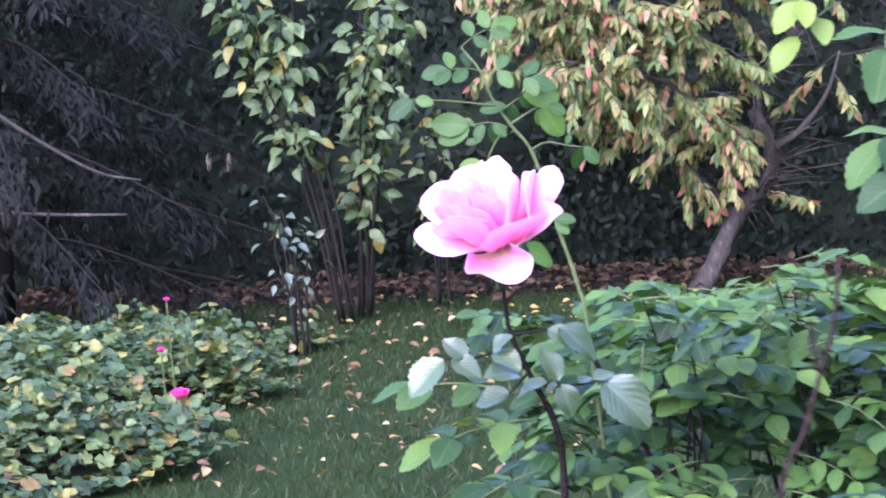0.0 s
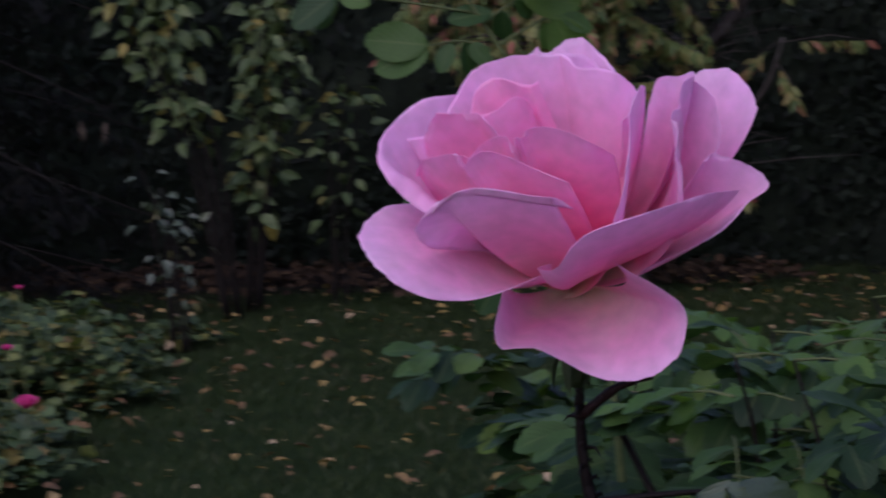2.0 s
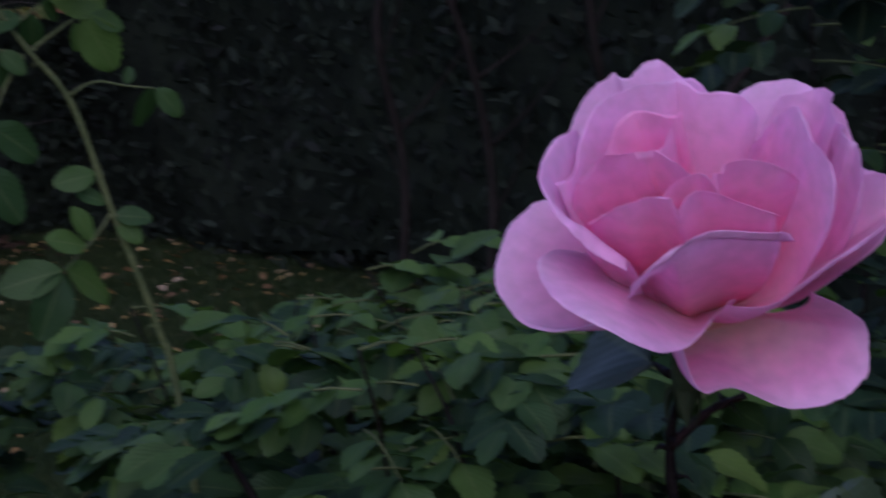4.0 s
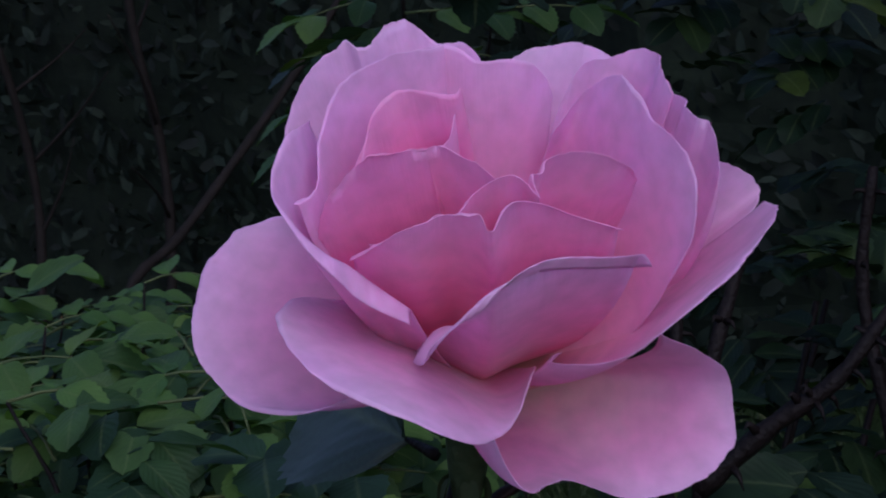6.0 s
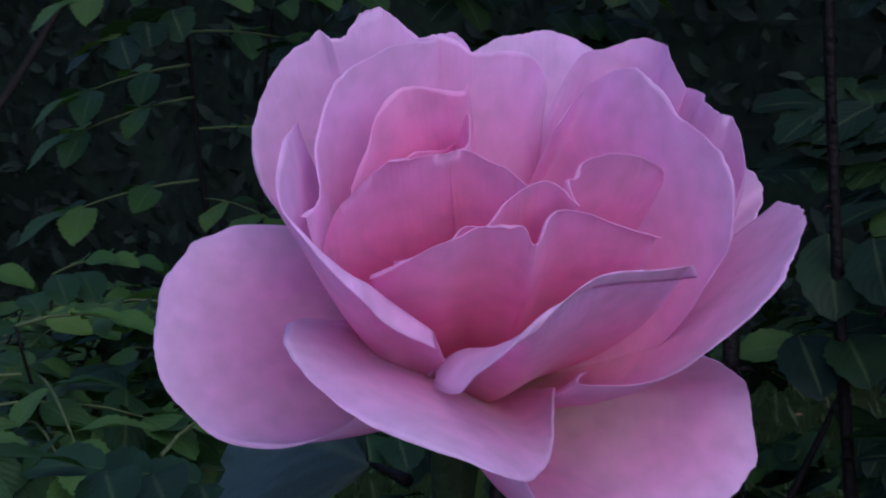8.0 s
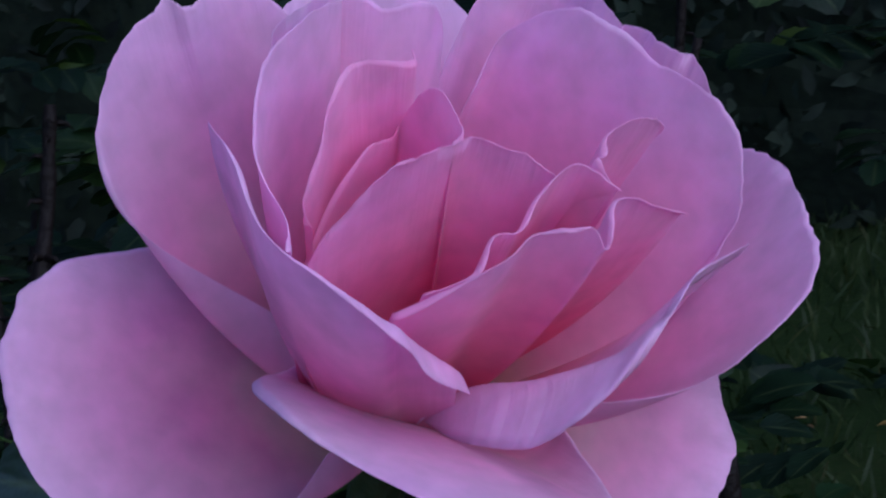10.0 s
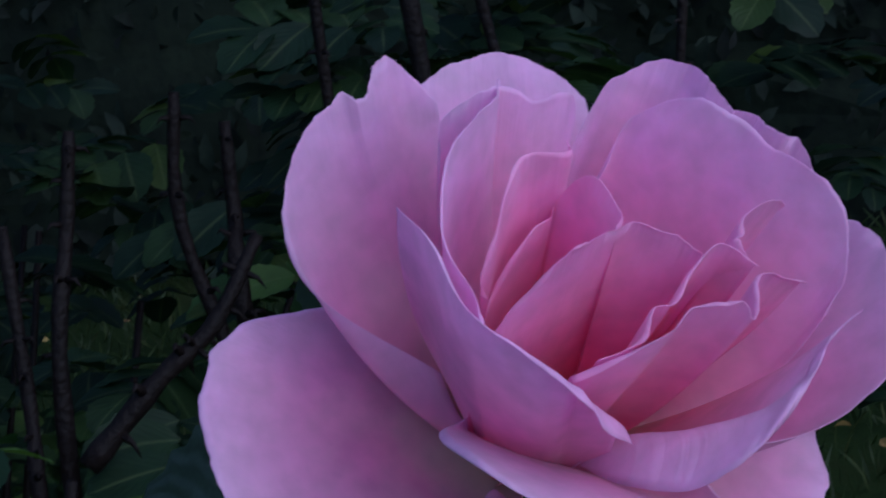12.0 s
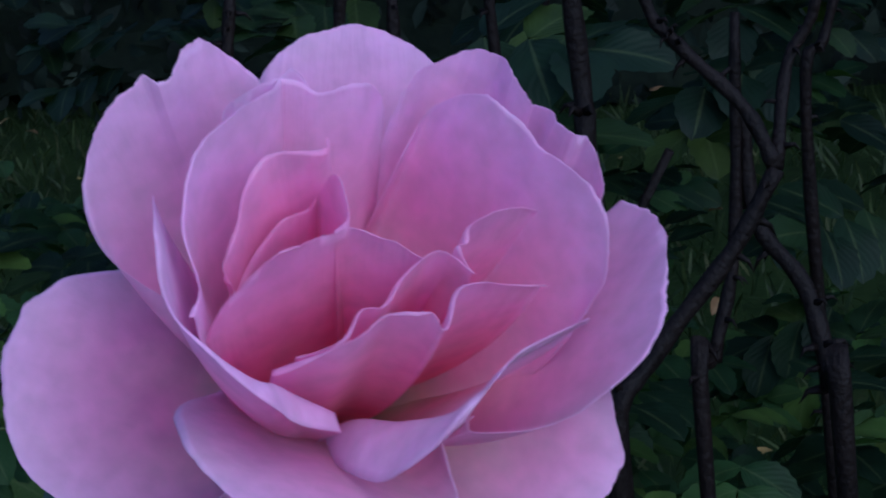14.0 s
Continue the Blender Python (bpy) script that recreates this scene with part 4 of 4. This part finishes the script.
# leaf close under the bloom
compound_leaf(rose, (0.046, 0.060, 0.948), (0.22, 1.0, 0.20), (-0.7, 0.0, 0.7), 0.010, 0, 0.046, G_DARK, STEM, 0, "single grey-green leaf under the bloom", 0.02)
# grey-green leaves below the bloom, leaf by leaf
random.seed(13)
placed_leaf(rose, [(0.047, 0.050, 0.907), (0.032, 0.042, 0.897), (0.012, 0.033, 0.894), (-0.005, 0.025, 0.896)], [((-0.005, 0.025, 0.896), (-0.036, 0.020, 0.874)), ((0.011, 0.025, 0.896), (-0.006, 0.016, 0.913)), ((0.000, 0.025, 0.896), (0.023, 0.021, 0.885)), ((0.029, 0.025, 0.900), (0.039, 0.022, 0.915)), ((0.030, 0.025, 0.899), (0.047, 0.008, 0.893))], G_GLAUC, 0, (-0.1, -0.55, 0.85), STEM)
placed_leaf(rose, [(0.056, 0.050, 0.879), (0.046, 0.035, 0.873), (0.039, 0.020, 0.871)], [((0.039, 0.020, 0.871), (0.011, 0.022, 0.866)), ((0.046, 0.020, 0.884), (0.020, 0.008, 0.892))], G_GLAUC, 0, (-0.1, -0.55, 0.85), STEM)
placed_leaf(rose, [(0.058, 0.050, 0.874), (0.069, 0.037, 0.874), (0.075, 0.025, 0.876)], [((0.066, 0.025, 0.876), (0.040, 0.031, 0.869)), ((0.074, 0.025, 0.877), (0.065, 0.018, 0.905)), ((0.073, 0.025, 0.875), (0.061, 0.027, 0.862)), ((0.076, 0.025, 0.875), (0.085, 0.018, 0.849))], G_GLAUC, 0, (-0.1, -0.55, 0.85), STEM)
placed_leaf(rose, [(0.061, 0.050, 0.870), (0.092, 0.041, 0.871), (0.106, 0.033, 0.875)], [((0.106, 0.033, 0.875), (0.144, 0.018, 0.840)), ((0.100, 0.033, 0.875), (0.118, 0.030, 0.882)), ((0.090, 0.033, 0.873), (0.101, 0.036, 0.879))], G_GLAUC, 0, (-0.1, -0.55, 0.85), STEM)
placed_leaf(rose, [(0.047, 0.050, 0.907), (0.068, 0.040, 0.911), (0.078, 0.030, 0.913)], [((0.076, 0.030, 0.914), (0.108, 0.030, 0.892)), ((0.068, 0.030, 0.913), (0.089, 0.029, 0.903))], G_GLAUC, 0, (-0.1, -0.55, 0.85), STEM)
for foot, way in (((0.05, 0.08, 0.86), (-0.8, 0.2, 0.3)), ((0.07, 0.08, 0.84), (-0.9, -0.1, 0.1)), ((0.07, 0.09, 0.80), (-0.7, -0.4, 0.0)), ((0.09, 0.09, 0.78), (-0.6, 0.4, 0.2))):
    compound_leaf(rose, foot, way, UPV, 0.07, 2, 0.036, G_ROSE, STEM_G, 1)
for k in range(22):
    a = random.uniform(0, 6.28)
    z = random.uniform(0.55, 0.80)
    compound_leaf(rose, (0.084 + 0.04 * math.cos(a), 0.067 + 0.04 * math.sin(a), z), (math.cos(a), math.sin(a), random.uniform(0.0, 0.4)), UPV, random.uniform(0.05, 0.075), random.choice((2, 3)), random.uniform(0.026, 0.034), G_ROSE, STEM_G, 1)

# pruned red thorny cane of its own
red = empty("pruned_rose_cane", (-0.012, -0.711, 0.000), "pruned reddish thorny rose cane with a dry tip", "rose cane")
cane(red, [(-0.020, -0.711, 0.000), (-0.012, -0.711, 0.30), (-0.002, -0.711, 0.60), (0.006, -0.711, 0.80), (0.015, -0.711, 0.90), (0.0235, -0.711, 0.962), (0.0315, -0.711, 0.982), (0.037, -0.711, 1.0), (0.0415, -0.711, 1.016), (0.043, -0.711, 1.034)], 0.0011, 0.0006, 40, STEM_RED)
cane(red, [(0.0368, -0.711, 0.999), (0.0348, -0.711, 1.008), (0.034, -0.711, 1.016)], 0.0005, 0.0004, 4, STEM_RED)

# ------------------------------------------------ tall shoot behind the bloom
shoot = empty("tall_rose_shoot", (0.261, 0.720, 0.000), "tall arching green rose shoot with pinnate leaves", "rose shoot")
cane(shoot, [(0.261, 0.720, 0.000), (0.251, 0.720, 0.450), (0.221, 0.720, 0.795), (0.208, 0.720, 0.865), (0.186, 0.720, 0.934), (0.166, 0.720, 1.001), (0.143, 0.720, 1.033), (0.125, 0.720, 1.060), (0.113, 0.720, 1.090), (0.095, 0.730, 1.115)], 0.0028, 0.0009, 16, STEM_G, "green thorny shoot")


random.seed(31)
placed_leaf(shoot, [(0.139, 0.720, 1.031), (0.123, 0.720, 1.009), (0.109, 0.720, 0.974), (0.097, 0.720, 0.946)], [((0.097, 0.720, 0.947), (0.086, 0.720, 0.908)), ((0.106, 0.720, 0.971), (0.064, 0.720, 0.961)), ((0.107, 0.720, 0.971), (0.133, 0.720, 0.932)), ((0.114, 0.720, 0.991), (0.084, 0.720, 0.992)), ((0.115, 0.720, 0.993), (0.150, 0.720, 0.969))], G_ROSE)
placed_leaf(shoot, [(0.139, 0.720, 1.031), (0.120, 0.720, 1.036), (0.100, 0.720, 1.033)], [((0.100, 0.720, 1.033), (0.054, 0.720, 1.038)), ((0.100, 0.720, 1.030), (0.061, 0.720, 1.017)), ((0.114, 0.720, 1.035), (0.104, 0.720, 1.014)), ((0.125, 0.720, 1.035), (0.139, 0.720, 1.019)), ((0.123, 0.720, 1.037), (0.128, 0.720, 1.010))], G_ROSE)
placed_leaf(shoot, [(0.133, 0.720, 1.047), (0.143, 0.720, 1.054), (0.152, 0.720, 1.060)], [((0.139, 0.720, 1.053), (0.107, 0.720, 1.050)), ((0.145, 0.720, 1.055), (0.150, 0.720, 1.031)), ((0.152, 0.720, 1.060), (0.170, 0.720, 1.050)), ((0.157, 0.720, 1.062), (0.205, 0.720, 1.061))], G_ROSE)
placed_leaf(shoot, [(0.142, 0.720, 1.033), (0.172, 0.720, 1.050), (0.183, 0.720, 1.050)], [((0.177, 0.720, 1.052), (0.201, 0.720, 1.012)), ((0.183, 0.720, 1.052), (0.205, 0.720, 1.042)), ((0.172, 0.720, 1.048), (0.175, 0.720, 1.028))], G_ROSE)
placed_leaf(shoot, [(0.164, 0.720, 1.006), (0.181, 0.720, 1.013), (0.201, 0.720, 1.009), (0.220, 0.720, 1.006)], [((0.216, 0.720, 1.008), (0.213, 0.720, 0.978)), ((0.220, 0.720, 1.006), (0.237, 0.720, 0.986)), ((0.201, 0.720, 1.010), (0.207, 0.720, 1.022))], G_ROSE)
placed_leaf(shoot, [(0.185, 0.720, 0.935), (0.171, 0.720, 0.920), (0.152, 0.720, 0.905)], [((0.151, 0.720, 0.904), (0.129, 0.720, 0.861)), ((0.151, 0.720, 0.905), (0.107, 0.720, 0.899)), ((0.152, 0.720, 0.906), (0.193, 0.720, 0.881)), ((0.167, 0.720, 0.917), (0.138, 0.720, 0.928)), ((0.171, 0.720, 0.920), (0.160, 0.720, 0.945))], G_ROSE)
placed_leaf(shoot, [(0.186, 0.720, 0.933), (0.201, 0.720, 0.933)], [((0.186, 0.720, 0.933), (0.211, 0.720, 0.931)), ((0.188, 0.720, 0.931), (0.201, 0.720, 0.914)), ((0.182, 0.720, 0.941), (0.164, 0.720, 0.952)), ((0.177, 0.720, 0.959), (0.147, 0.720, 0.956))], G_ROSE)
placed_leaf(shoot, [(0.129, 0.720, 1.053), (0.080, 0.720, 1.060), (0.042, 0.720, 1.063)], [((0.042, 0.720, 1.063), (0.011, 0.720, 1.042)), ((0.044, 0.720, 1.063), (0.064, 0.720, 1.058)), ((0.042, 0.720, 1.062), (0.027, 0.720, 1.040))], G_ROSE)
for foot, way, ln, pairs, sz in (
    ((0.095, 0.730, 1.115), (0.6, 0.0, 0.6), 0.045, 2, 0.026), ((0.113, 0.720, 1.090), (-0.8, 0.0, 0.3), 0.035, 2, 0.026), ((0.113, 0.720, 1.090), (0.9, -0.2, 0.1), 0.05, 2, 0.028),
):
    compound_leaf(shoot, foot, way, (0.1, -0.85, 0.6), ln, pairs, sz, G_ROSE, STEM_G, 2, "", 0.3)

# ------------------------------------------------ leafy rose bush behind
bush = empty("leafy_rose_bush", (0.62, 0.62, 0.0), "dense green rose bush without blooms behind the pink rose", "rose bush")
random.seed(21)
tips = []
for k in range(22):
    a = 2 * math.pi * k / 22 + random.uniform(-0.15, 0.15)
    rr = random.uniform(0.15, 0.62)
    hh = random.uniform(0.62, 0.84)
    foot = (0.62 + 0.12 * math.cos(a), 0.62 + 0.14 * math.sin(a), 0)
    top = (0.62 + rr * 0.9 * math.cos(a), 0.62 + rr * math.sin(a), hh)
    mid = ((foot[0] * 0.6 + top[0] * 0.4), (foot[1] * 0.6 + top[1] * 0.4), hh * 0.55)
    cane(bush, [foot, mid, top], random.uniform(0.004, 0.007), 0.0022, 8, STEM, "", 7)
    tips.append((mid, top))
# older bare canes on its near side
for pts in (
    [(0.55, 0.34, 0.0), (0.52, 0.345, 0.5), (0.506, 0.346, 0.739), (0.53, 0.353, 0.803), (0.552, 0.359, 0.884)],
    [(0.53, 0.34, 0.0), (0.51, 0.337, 0.6), (0.536, 0.34, 0.80), (0.564, 0.333, 0.879), (0.575, 0.328, 0.92)],
    [(0.49, 0.313, 0.79), (0.511, 0.282, 0.82), (0.527, 0.258, 0.839), (0.55, 0.24, 0.87)],
    [(0.60, 0.29, 0.0), (0.61, 0.285, 0.5), (0.621, 0.282, 0.747), (0.636, 0.305, 0.855), (0.645, 0.30, 0.92)],
    [(0.63, 0.28, 0.0), (0.623, 0.277, 0.747), (0.651, 0.282, 0.853), (0.66, 0.282, 0.90)],
):
    cane(bush, pts, 0.0055, 0.003, 14, STEM, "old dark thorny cane", 8)


def bush_top(x, y):
    s = math.hypot(x - 0.35, y - 0.48)
    return 0.872 - 0.12 * s - 0.04 * s * s + 0.04 * noise.noise(Vector((x * 4, y * 4, 2)))


# the nearest leaves, leaf by leaf
cnt = 0
while cnt < 74:
    x, y = random.uniform(0.28, 0.95), random.uniform(0.34, 1.1)
    if math.hypot((x - 0.66) / 0.72, (y - 0.66) / 0.74) > 1 or y < 0.38 + 0.9 * max(0.0, x - 0.35):
        continue
    z = bush_top(x, y) + random.uniform(-0.09, 0.035)
    a = random.uniform(0, 6.28)
    compound_leaf(bush, (x, y, z - 0.02), (math.cos(a), math.sin(a), random.uniform(0.0, 0.5)), (random.uniform(-0.4, 0.2), random.uniform(-0.6, 0.1), 1), random.uniform(0.065, 0.095), random.choice((2, 3, 3)), random.uniform(0.029, 0.037), G_ROSE, STEM_G, 1, "", 0.3)
    cnt += 1
# its open side, leaf by leaf
random.seed(43)
for k in range(40):
    x = random.uniform(0.27, 0.62)
    y = 0.40 + 0.9 * max(0.0, x - 0.35) + random.uniform(0.0, 0.06)
    a = random.uniform(3.4, 6.0)
    compound_leaf(bush, (x, y, random.uniform(0.60, 0.80)), (math.cos(a), 0.8 * math.sin(a), random.uniform(0.0, 0.5)), (random.uniform(-0.4, 0.2), -0.7, 1), random.uniform(0.06, 0.085), random.choice((2, 3)), random.uniform(0.029, 0.037), G_YOUNG if k % 3 == 0 else G_ROSE, STEM_G, 1, "", 0.3)
# upright sprigs that stand above the rest
random.seed(77)
for k in range(26):
    x = random.uniform(0.26, 0.80)
    y = random.uniform(0.46, 1.0) + 0.5 * max(0.0, x - 0.35)
    z = bush_top(x, y) if math.hypot((x - 0.66) / 0.72, (y - 0.66) / 0.74) < 1 else 0.66
    lift = random.uniform(-0.025, 0.03)
    lx, ly = random.uniform(-0.03, 0.03), random.uniform(-0.03, 0.03)
    cane(bush, [(x - lx, y - ly, z - 0.30), (x, y, z - 0.08), (x + lx, y + ly, z + lift)], 0.0018, 0.0008, 5, STEM, "", 6)
    for i in range(4):
        a = 2.1 * i + random.uniform(-0.4, 0.4)
        q = z + lift - 0.022 * i
        compound_leaf(bush, (x + lx, y + ly, q), (math.cos(a), math.sin(a), random.uniform(-0.05, 0.35)), (random.uniform(-0.2, 0.1), random.uniform(-0.25, 0.05), 1), random.uniform(0.055, 0.08), random.choice((2, 3)), random.uniform(0.027, 0.034), G_YOUNG if i < 2 else G_ROSE, STEM_G, 1, "", 0.35)
# the rest of its foliage: pinnate leaves in loose layers, seven leaflets each


def pinnate_mass(count, place, size, stalk=1.9):
    """Positions and stances of the leaflets of many pinnate leaves; place() gives a foot or None."""
    pos, ahead, up = [], [], []
    while len(pos) < count * 7:
        foot = place()
        if foot is None:
            continue
        a = random.uniform(0, 6.28)
        d = np.array([math.cos(a), math.sin(a), random.gauss(0.05, 0.22)])
        u = np.array([random.gauss(-0.08, 0.16), random.gauss(-0.1, 0.16), 1.0])
        s = np.cross(d, u)
        s /= np.linalg.norm(s)
        sz = size * random.uniform(0.75, 1.2)
        for k, (t, sg) in enumerate(((0.4, 1), (0.4, -1), (0.68, 1), (0.68, -1), (0.95, 1), (0.95, -1), (1.05, 0))):
            q = np.array(foot) + d * sz * stalk * t - np.array([0, 0, 0.35 * sz * t * t])
            way = d * (0.45 if sg else 1.0) + s * sg + np.array([0, 0, random.gauss(-0.12, 0.12)])
            pos.append(q)
            ahead.append(way * sz)
            up.append(u + np.array([random.gauss(0, 0.2), random.gauss(0, 0.2), 0]))
    pos, ahead, up = np.array(pos), np.array(ahead), np.array(up)
    return pos, ahead, up


def in_bush():
    x, y = random.uniform(0.14, 1.4), random.uniform(0.05, 1.45)
    d = math.hypot((x - 0.66) / 0.72, (y - 0.66) / 0.74)
    if d > 1 or (x < 0.2 and y < 0.3):
        return None
    z = bush_top(x, y) - 0.01 - 0.6 * random.random() ** 1.7
    if z > 0.62 and y < 0.38 + 0.9 * max(0.0, x - 0.35) and random.random() > 0.015:
        return None
    if noise.noise(Vector((x * 8, y * 8, z * 15))) < -0.06:
        return None
    return (x - 0.62, y - 0.62, z)


pos, ahead, up = pinnate_mass(1250, in_bush, 0.032)
cloud("foliage", leaf_template(13, 5, 1, 0.16, 0.22, 0.50, 0.66, 0.58, 0.02), pos, ahead, up, np.linalg.norm(ahead, axis=1) * 0.95, G_MASS, bush, "dense green pinnate leaves")

# tall old bush beside it, bare below and leafy above
old = empty("tall_old_rose_bush", (0.54, 0.10, 0.0), "tall old rose bush with dark bare forked canes", "rose bush")
random.seed(5)
for pts, r0, r1 in (
    ([(0.50, 0.13, 0.0), (0.47, 0.129, 0.6), (0.47, 0.129, 0.746), (0.489, 0.116, 0.776), (0.513, 0.084, 0.815), (0.528, 0.066, 0.846)], 0.007, 0.0045),
    ([(0.528, 0.066, 0.846), (0.534, 0.079, 0.871), (0.535, 0.105, 0.899), (0.537, 0.118, 0.92), (0.54, 0.13, 1.0)], 0.0045, 0.003),
    ([(0.528, 0.066, 0.846), (0.561, 0.065, 0.882), (0.57, 0.052, 0.909), (0.58, 0.04, 1.0)], 0.0038, 0.0025),
    ([(0.53, 0.05, 0.0), (0.525, 0.045, 0.70), (0.543, 0.052, 0.74), (0.559, 0.064, 0.781), (0.566, 0.085, 0.81), (0.58, 0.09, 0.857)], 0.007, 0.004),
    ([(0.50, 0.10, 0.0), (0.514, 0.104, 0.703), (0.539, 0.102, 0.754), (0.56, 0.094, 0.799), (0.58, 0.09, 0.90)], 0.0055, 0.003),
    ([(0.56, 0.16, 0.0), (0.55, 0.155, 0.6), (0.554, 0.155, 0.829), (0.567, 0.158, 0.877), (0.58, 0.165, 1.0)], 0.008, 0.005),
    ([(0.58, 0.06, 0.6), (0.578, 0.062, 0.852), (0.588, 0.054, 0.884), (0.596, 0.045, 0.916)], 0.004, 0.0025),
    ([(0.60, 0.21, 0.0), (0.61, 0.21, 0.6), (0.63, 0.22, 0.85), (0.64, 0.22, 1.05)], 0.006, 0.003),
    ([(0.62, -0.02, 0.0), (0.64, -0.02, 0.55), (0.66, -0.05, 0.8), (0.70, -0.08, 0.95)], 0.006, 0.003),
):
    cane(old, pts, 0.8 * r0, 0.8 * r1, 12, STEM, "", 8)


def in_old():
    x, y = random.uniform(0.52, 1.35), random.uniform(-0.25, 0.85)
    z = random.uniform(0.45, 1.35)
    far = math.hypot(x + 0.22, y + 0.06)
    if far < 0.95 and y < 0.36 * (x + 0.2) - 0.06 and random.random() > 0.10:
        return None
    if noise.noise(Vector((x * 4.5, y * 4.5, z * 5))) < (0.02 if z > 0.85 else -0.08) or y > 0.95 * x + 0.05:
        return None
    return (x - 0.54, y - 0.10, z)


# its leaves take the green that is darkened to stand for shade
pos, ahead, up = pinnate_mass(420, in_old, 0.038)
cloud("foliage", leaf_template(13, 5, 1, 0.16, 0.22, 0.50, 0.66, 0.58, 0.02), pos, ahead, up, np.linalg.norm(ahead, axis=1) * 0.95, G_OLD_SHADED, old, "dark green pinnate leaves with shade put into their colour")

# taller shoot of a neighbouring shrub, leaves in level tiers
side = empty("leafy_shrub", (0.915, 0.858, 0.0), "tall thin shrub shoot with light green leaves in tiers", "shrub")
cane(side, [(0.915, 0.858, 0.0), (0.910, 0.853, 0.6), (0.895, 0.848, 0.85), (0.890, 0.843, 0.94), (0.880, 0.833, 1.03), (0.875, 0.828, 1.10)], 0.003, 0.0012, 0, STEM)
cane(side, [(0.915, 0.858, 0.0), (0.920, 0.838, 0.6), (0.935, 0.818, 0.88), (0.945, 0.798, 1.0)], 0.0035, 0.0012, 0, STEM)
for foot, way, ln, pairs, sz in (
    ((0.880, 0.833, 1.02), (-0.7, 0.5, 0.0), 0.075, 2, 0.042), ((0.882, 0.834, 1.005), (0.7, -0.7, 0.05), 0.070, 2, 0.042), ((0.885, 0.838, 0.975), (0.6, -0.8, 0.0), 0.07, 1, 0.044),
    ((0.888, 0.841, 0.95), (-0.7, 0.6, 0.0), 0.08, 2, 0.044), ((0.890, 0.843, 0.925), (-0.6, 0.7, -0.05), 0.09, 2, 0.044), ((0.893, 0.844, 0.90), (0.7, -0.6, 0.0), 0.08, 2, 0.042),
    ((0.895, 0.848, 0.86), (-0.8, 0.6, 0.05), 0.10, 2, 0.046), ((0.895, 0.848, 0.845), (-0.3, -0.9, 0.05), 0.09, 2, 0.044), ((0.875, 0.828, 1.10), (-0.3, -0.6, 0.3), 0.07, 2, 0.038),
    ((0.945, 0.798, 1.0), (0.6, -0.7, 0.1), 0.07, 2, 0.042), ((0.940, 0.808, 0.95), (0.7, -0.6, 0.0), 0.08, 2, 0.042), ((0.935, 0.818, 0.90), (0.6, -0.7, 0.0), 0.08, 2, 0.042),
):
    compound_leaf(side, foot, way, (-0.15, -0.15, 1.0), ln, pairs, sz, G_ROSE, STEM_G, 1, "", 0.15)

# ------------------------------------------------ arching shoot beside the bloom
arch = empty("arching_rose_shoot", (0.42, -0.16, 0.0), "arching rose shoot with light yellow-green leaves at its tip", "rose shoot")
AR = [(0.42, -0.16, 0.0), (0.42, -0.155, 0.5), (0.405, -0.13, 0.85), (0.365, -0.06, 1.03), (0.315, -0.01, 1.11), (0.275, 0.005, 1.15), (0.25, 0.0, 1.165)]
cane(arch, AR, 0.0032, 0.0010, 14, STEM)
for foot, way, ln, pairs, sz, mat in (
    ((0.250, 0.0, 1.165), (-0.6, 0.1, 0.15), 0.022, 1, 0.022, G_FRESH), ((0.270, 0.01, 1.15), (-0.75, -0.3, -0.25), 0.032, 2, 0.024, G_FRESH),
    ((0.275, 0.012, 1.13), (-0.8, -0.35, -0.25), 0.040, 1, 0.026, G_FRESH), ((0.315, -0.01, 1.11), (0.6, -0.5, 0.35), 0.050, 2, 0.030, G_FRESH),
    ((0.305, 0.0, 1.115), (-0.35, -0.8, -0.15), 0.040, 1, 0.040, G_ROSE), ((0.340, -0.04, 1.07), (-0.8, -0.2, -0.20), 0.060, 2, 0.036, G_ROSE),
    ((0.365, -0.06, 1.03), (-0.85, -0.2, 0.10), 0.075, 2, 0.038, G_ROSE), ((0.35, -0.045, 1.05), (0.7, -0.4, 0.2), 0.050, 2, 0.034, G_ROSE),
):
    compound_leaf(arch, foot, way, (0.0, -0.45, 0.9), ln, pairs, sz, mat, STEM_G, 1, "", 0.3)
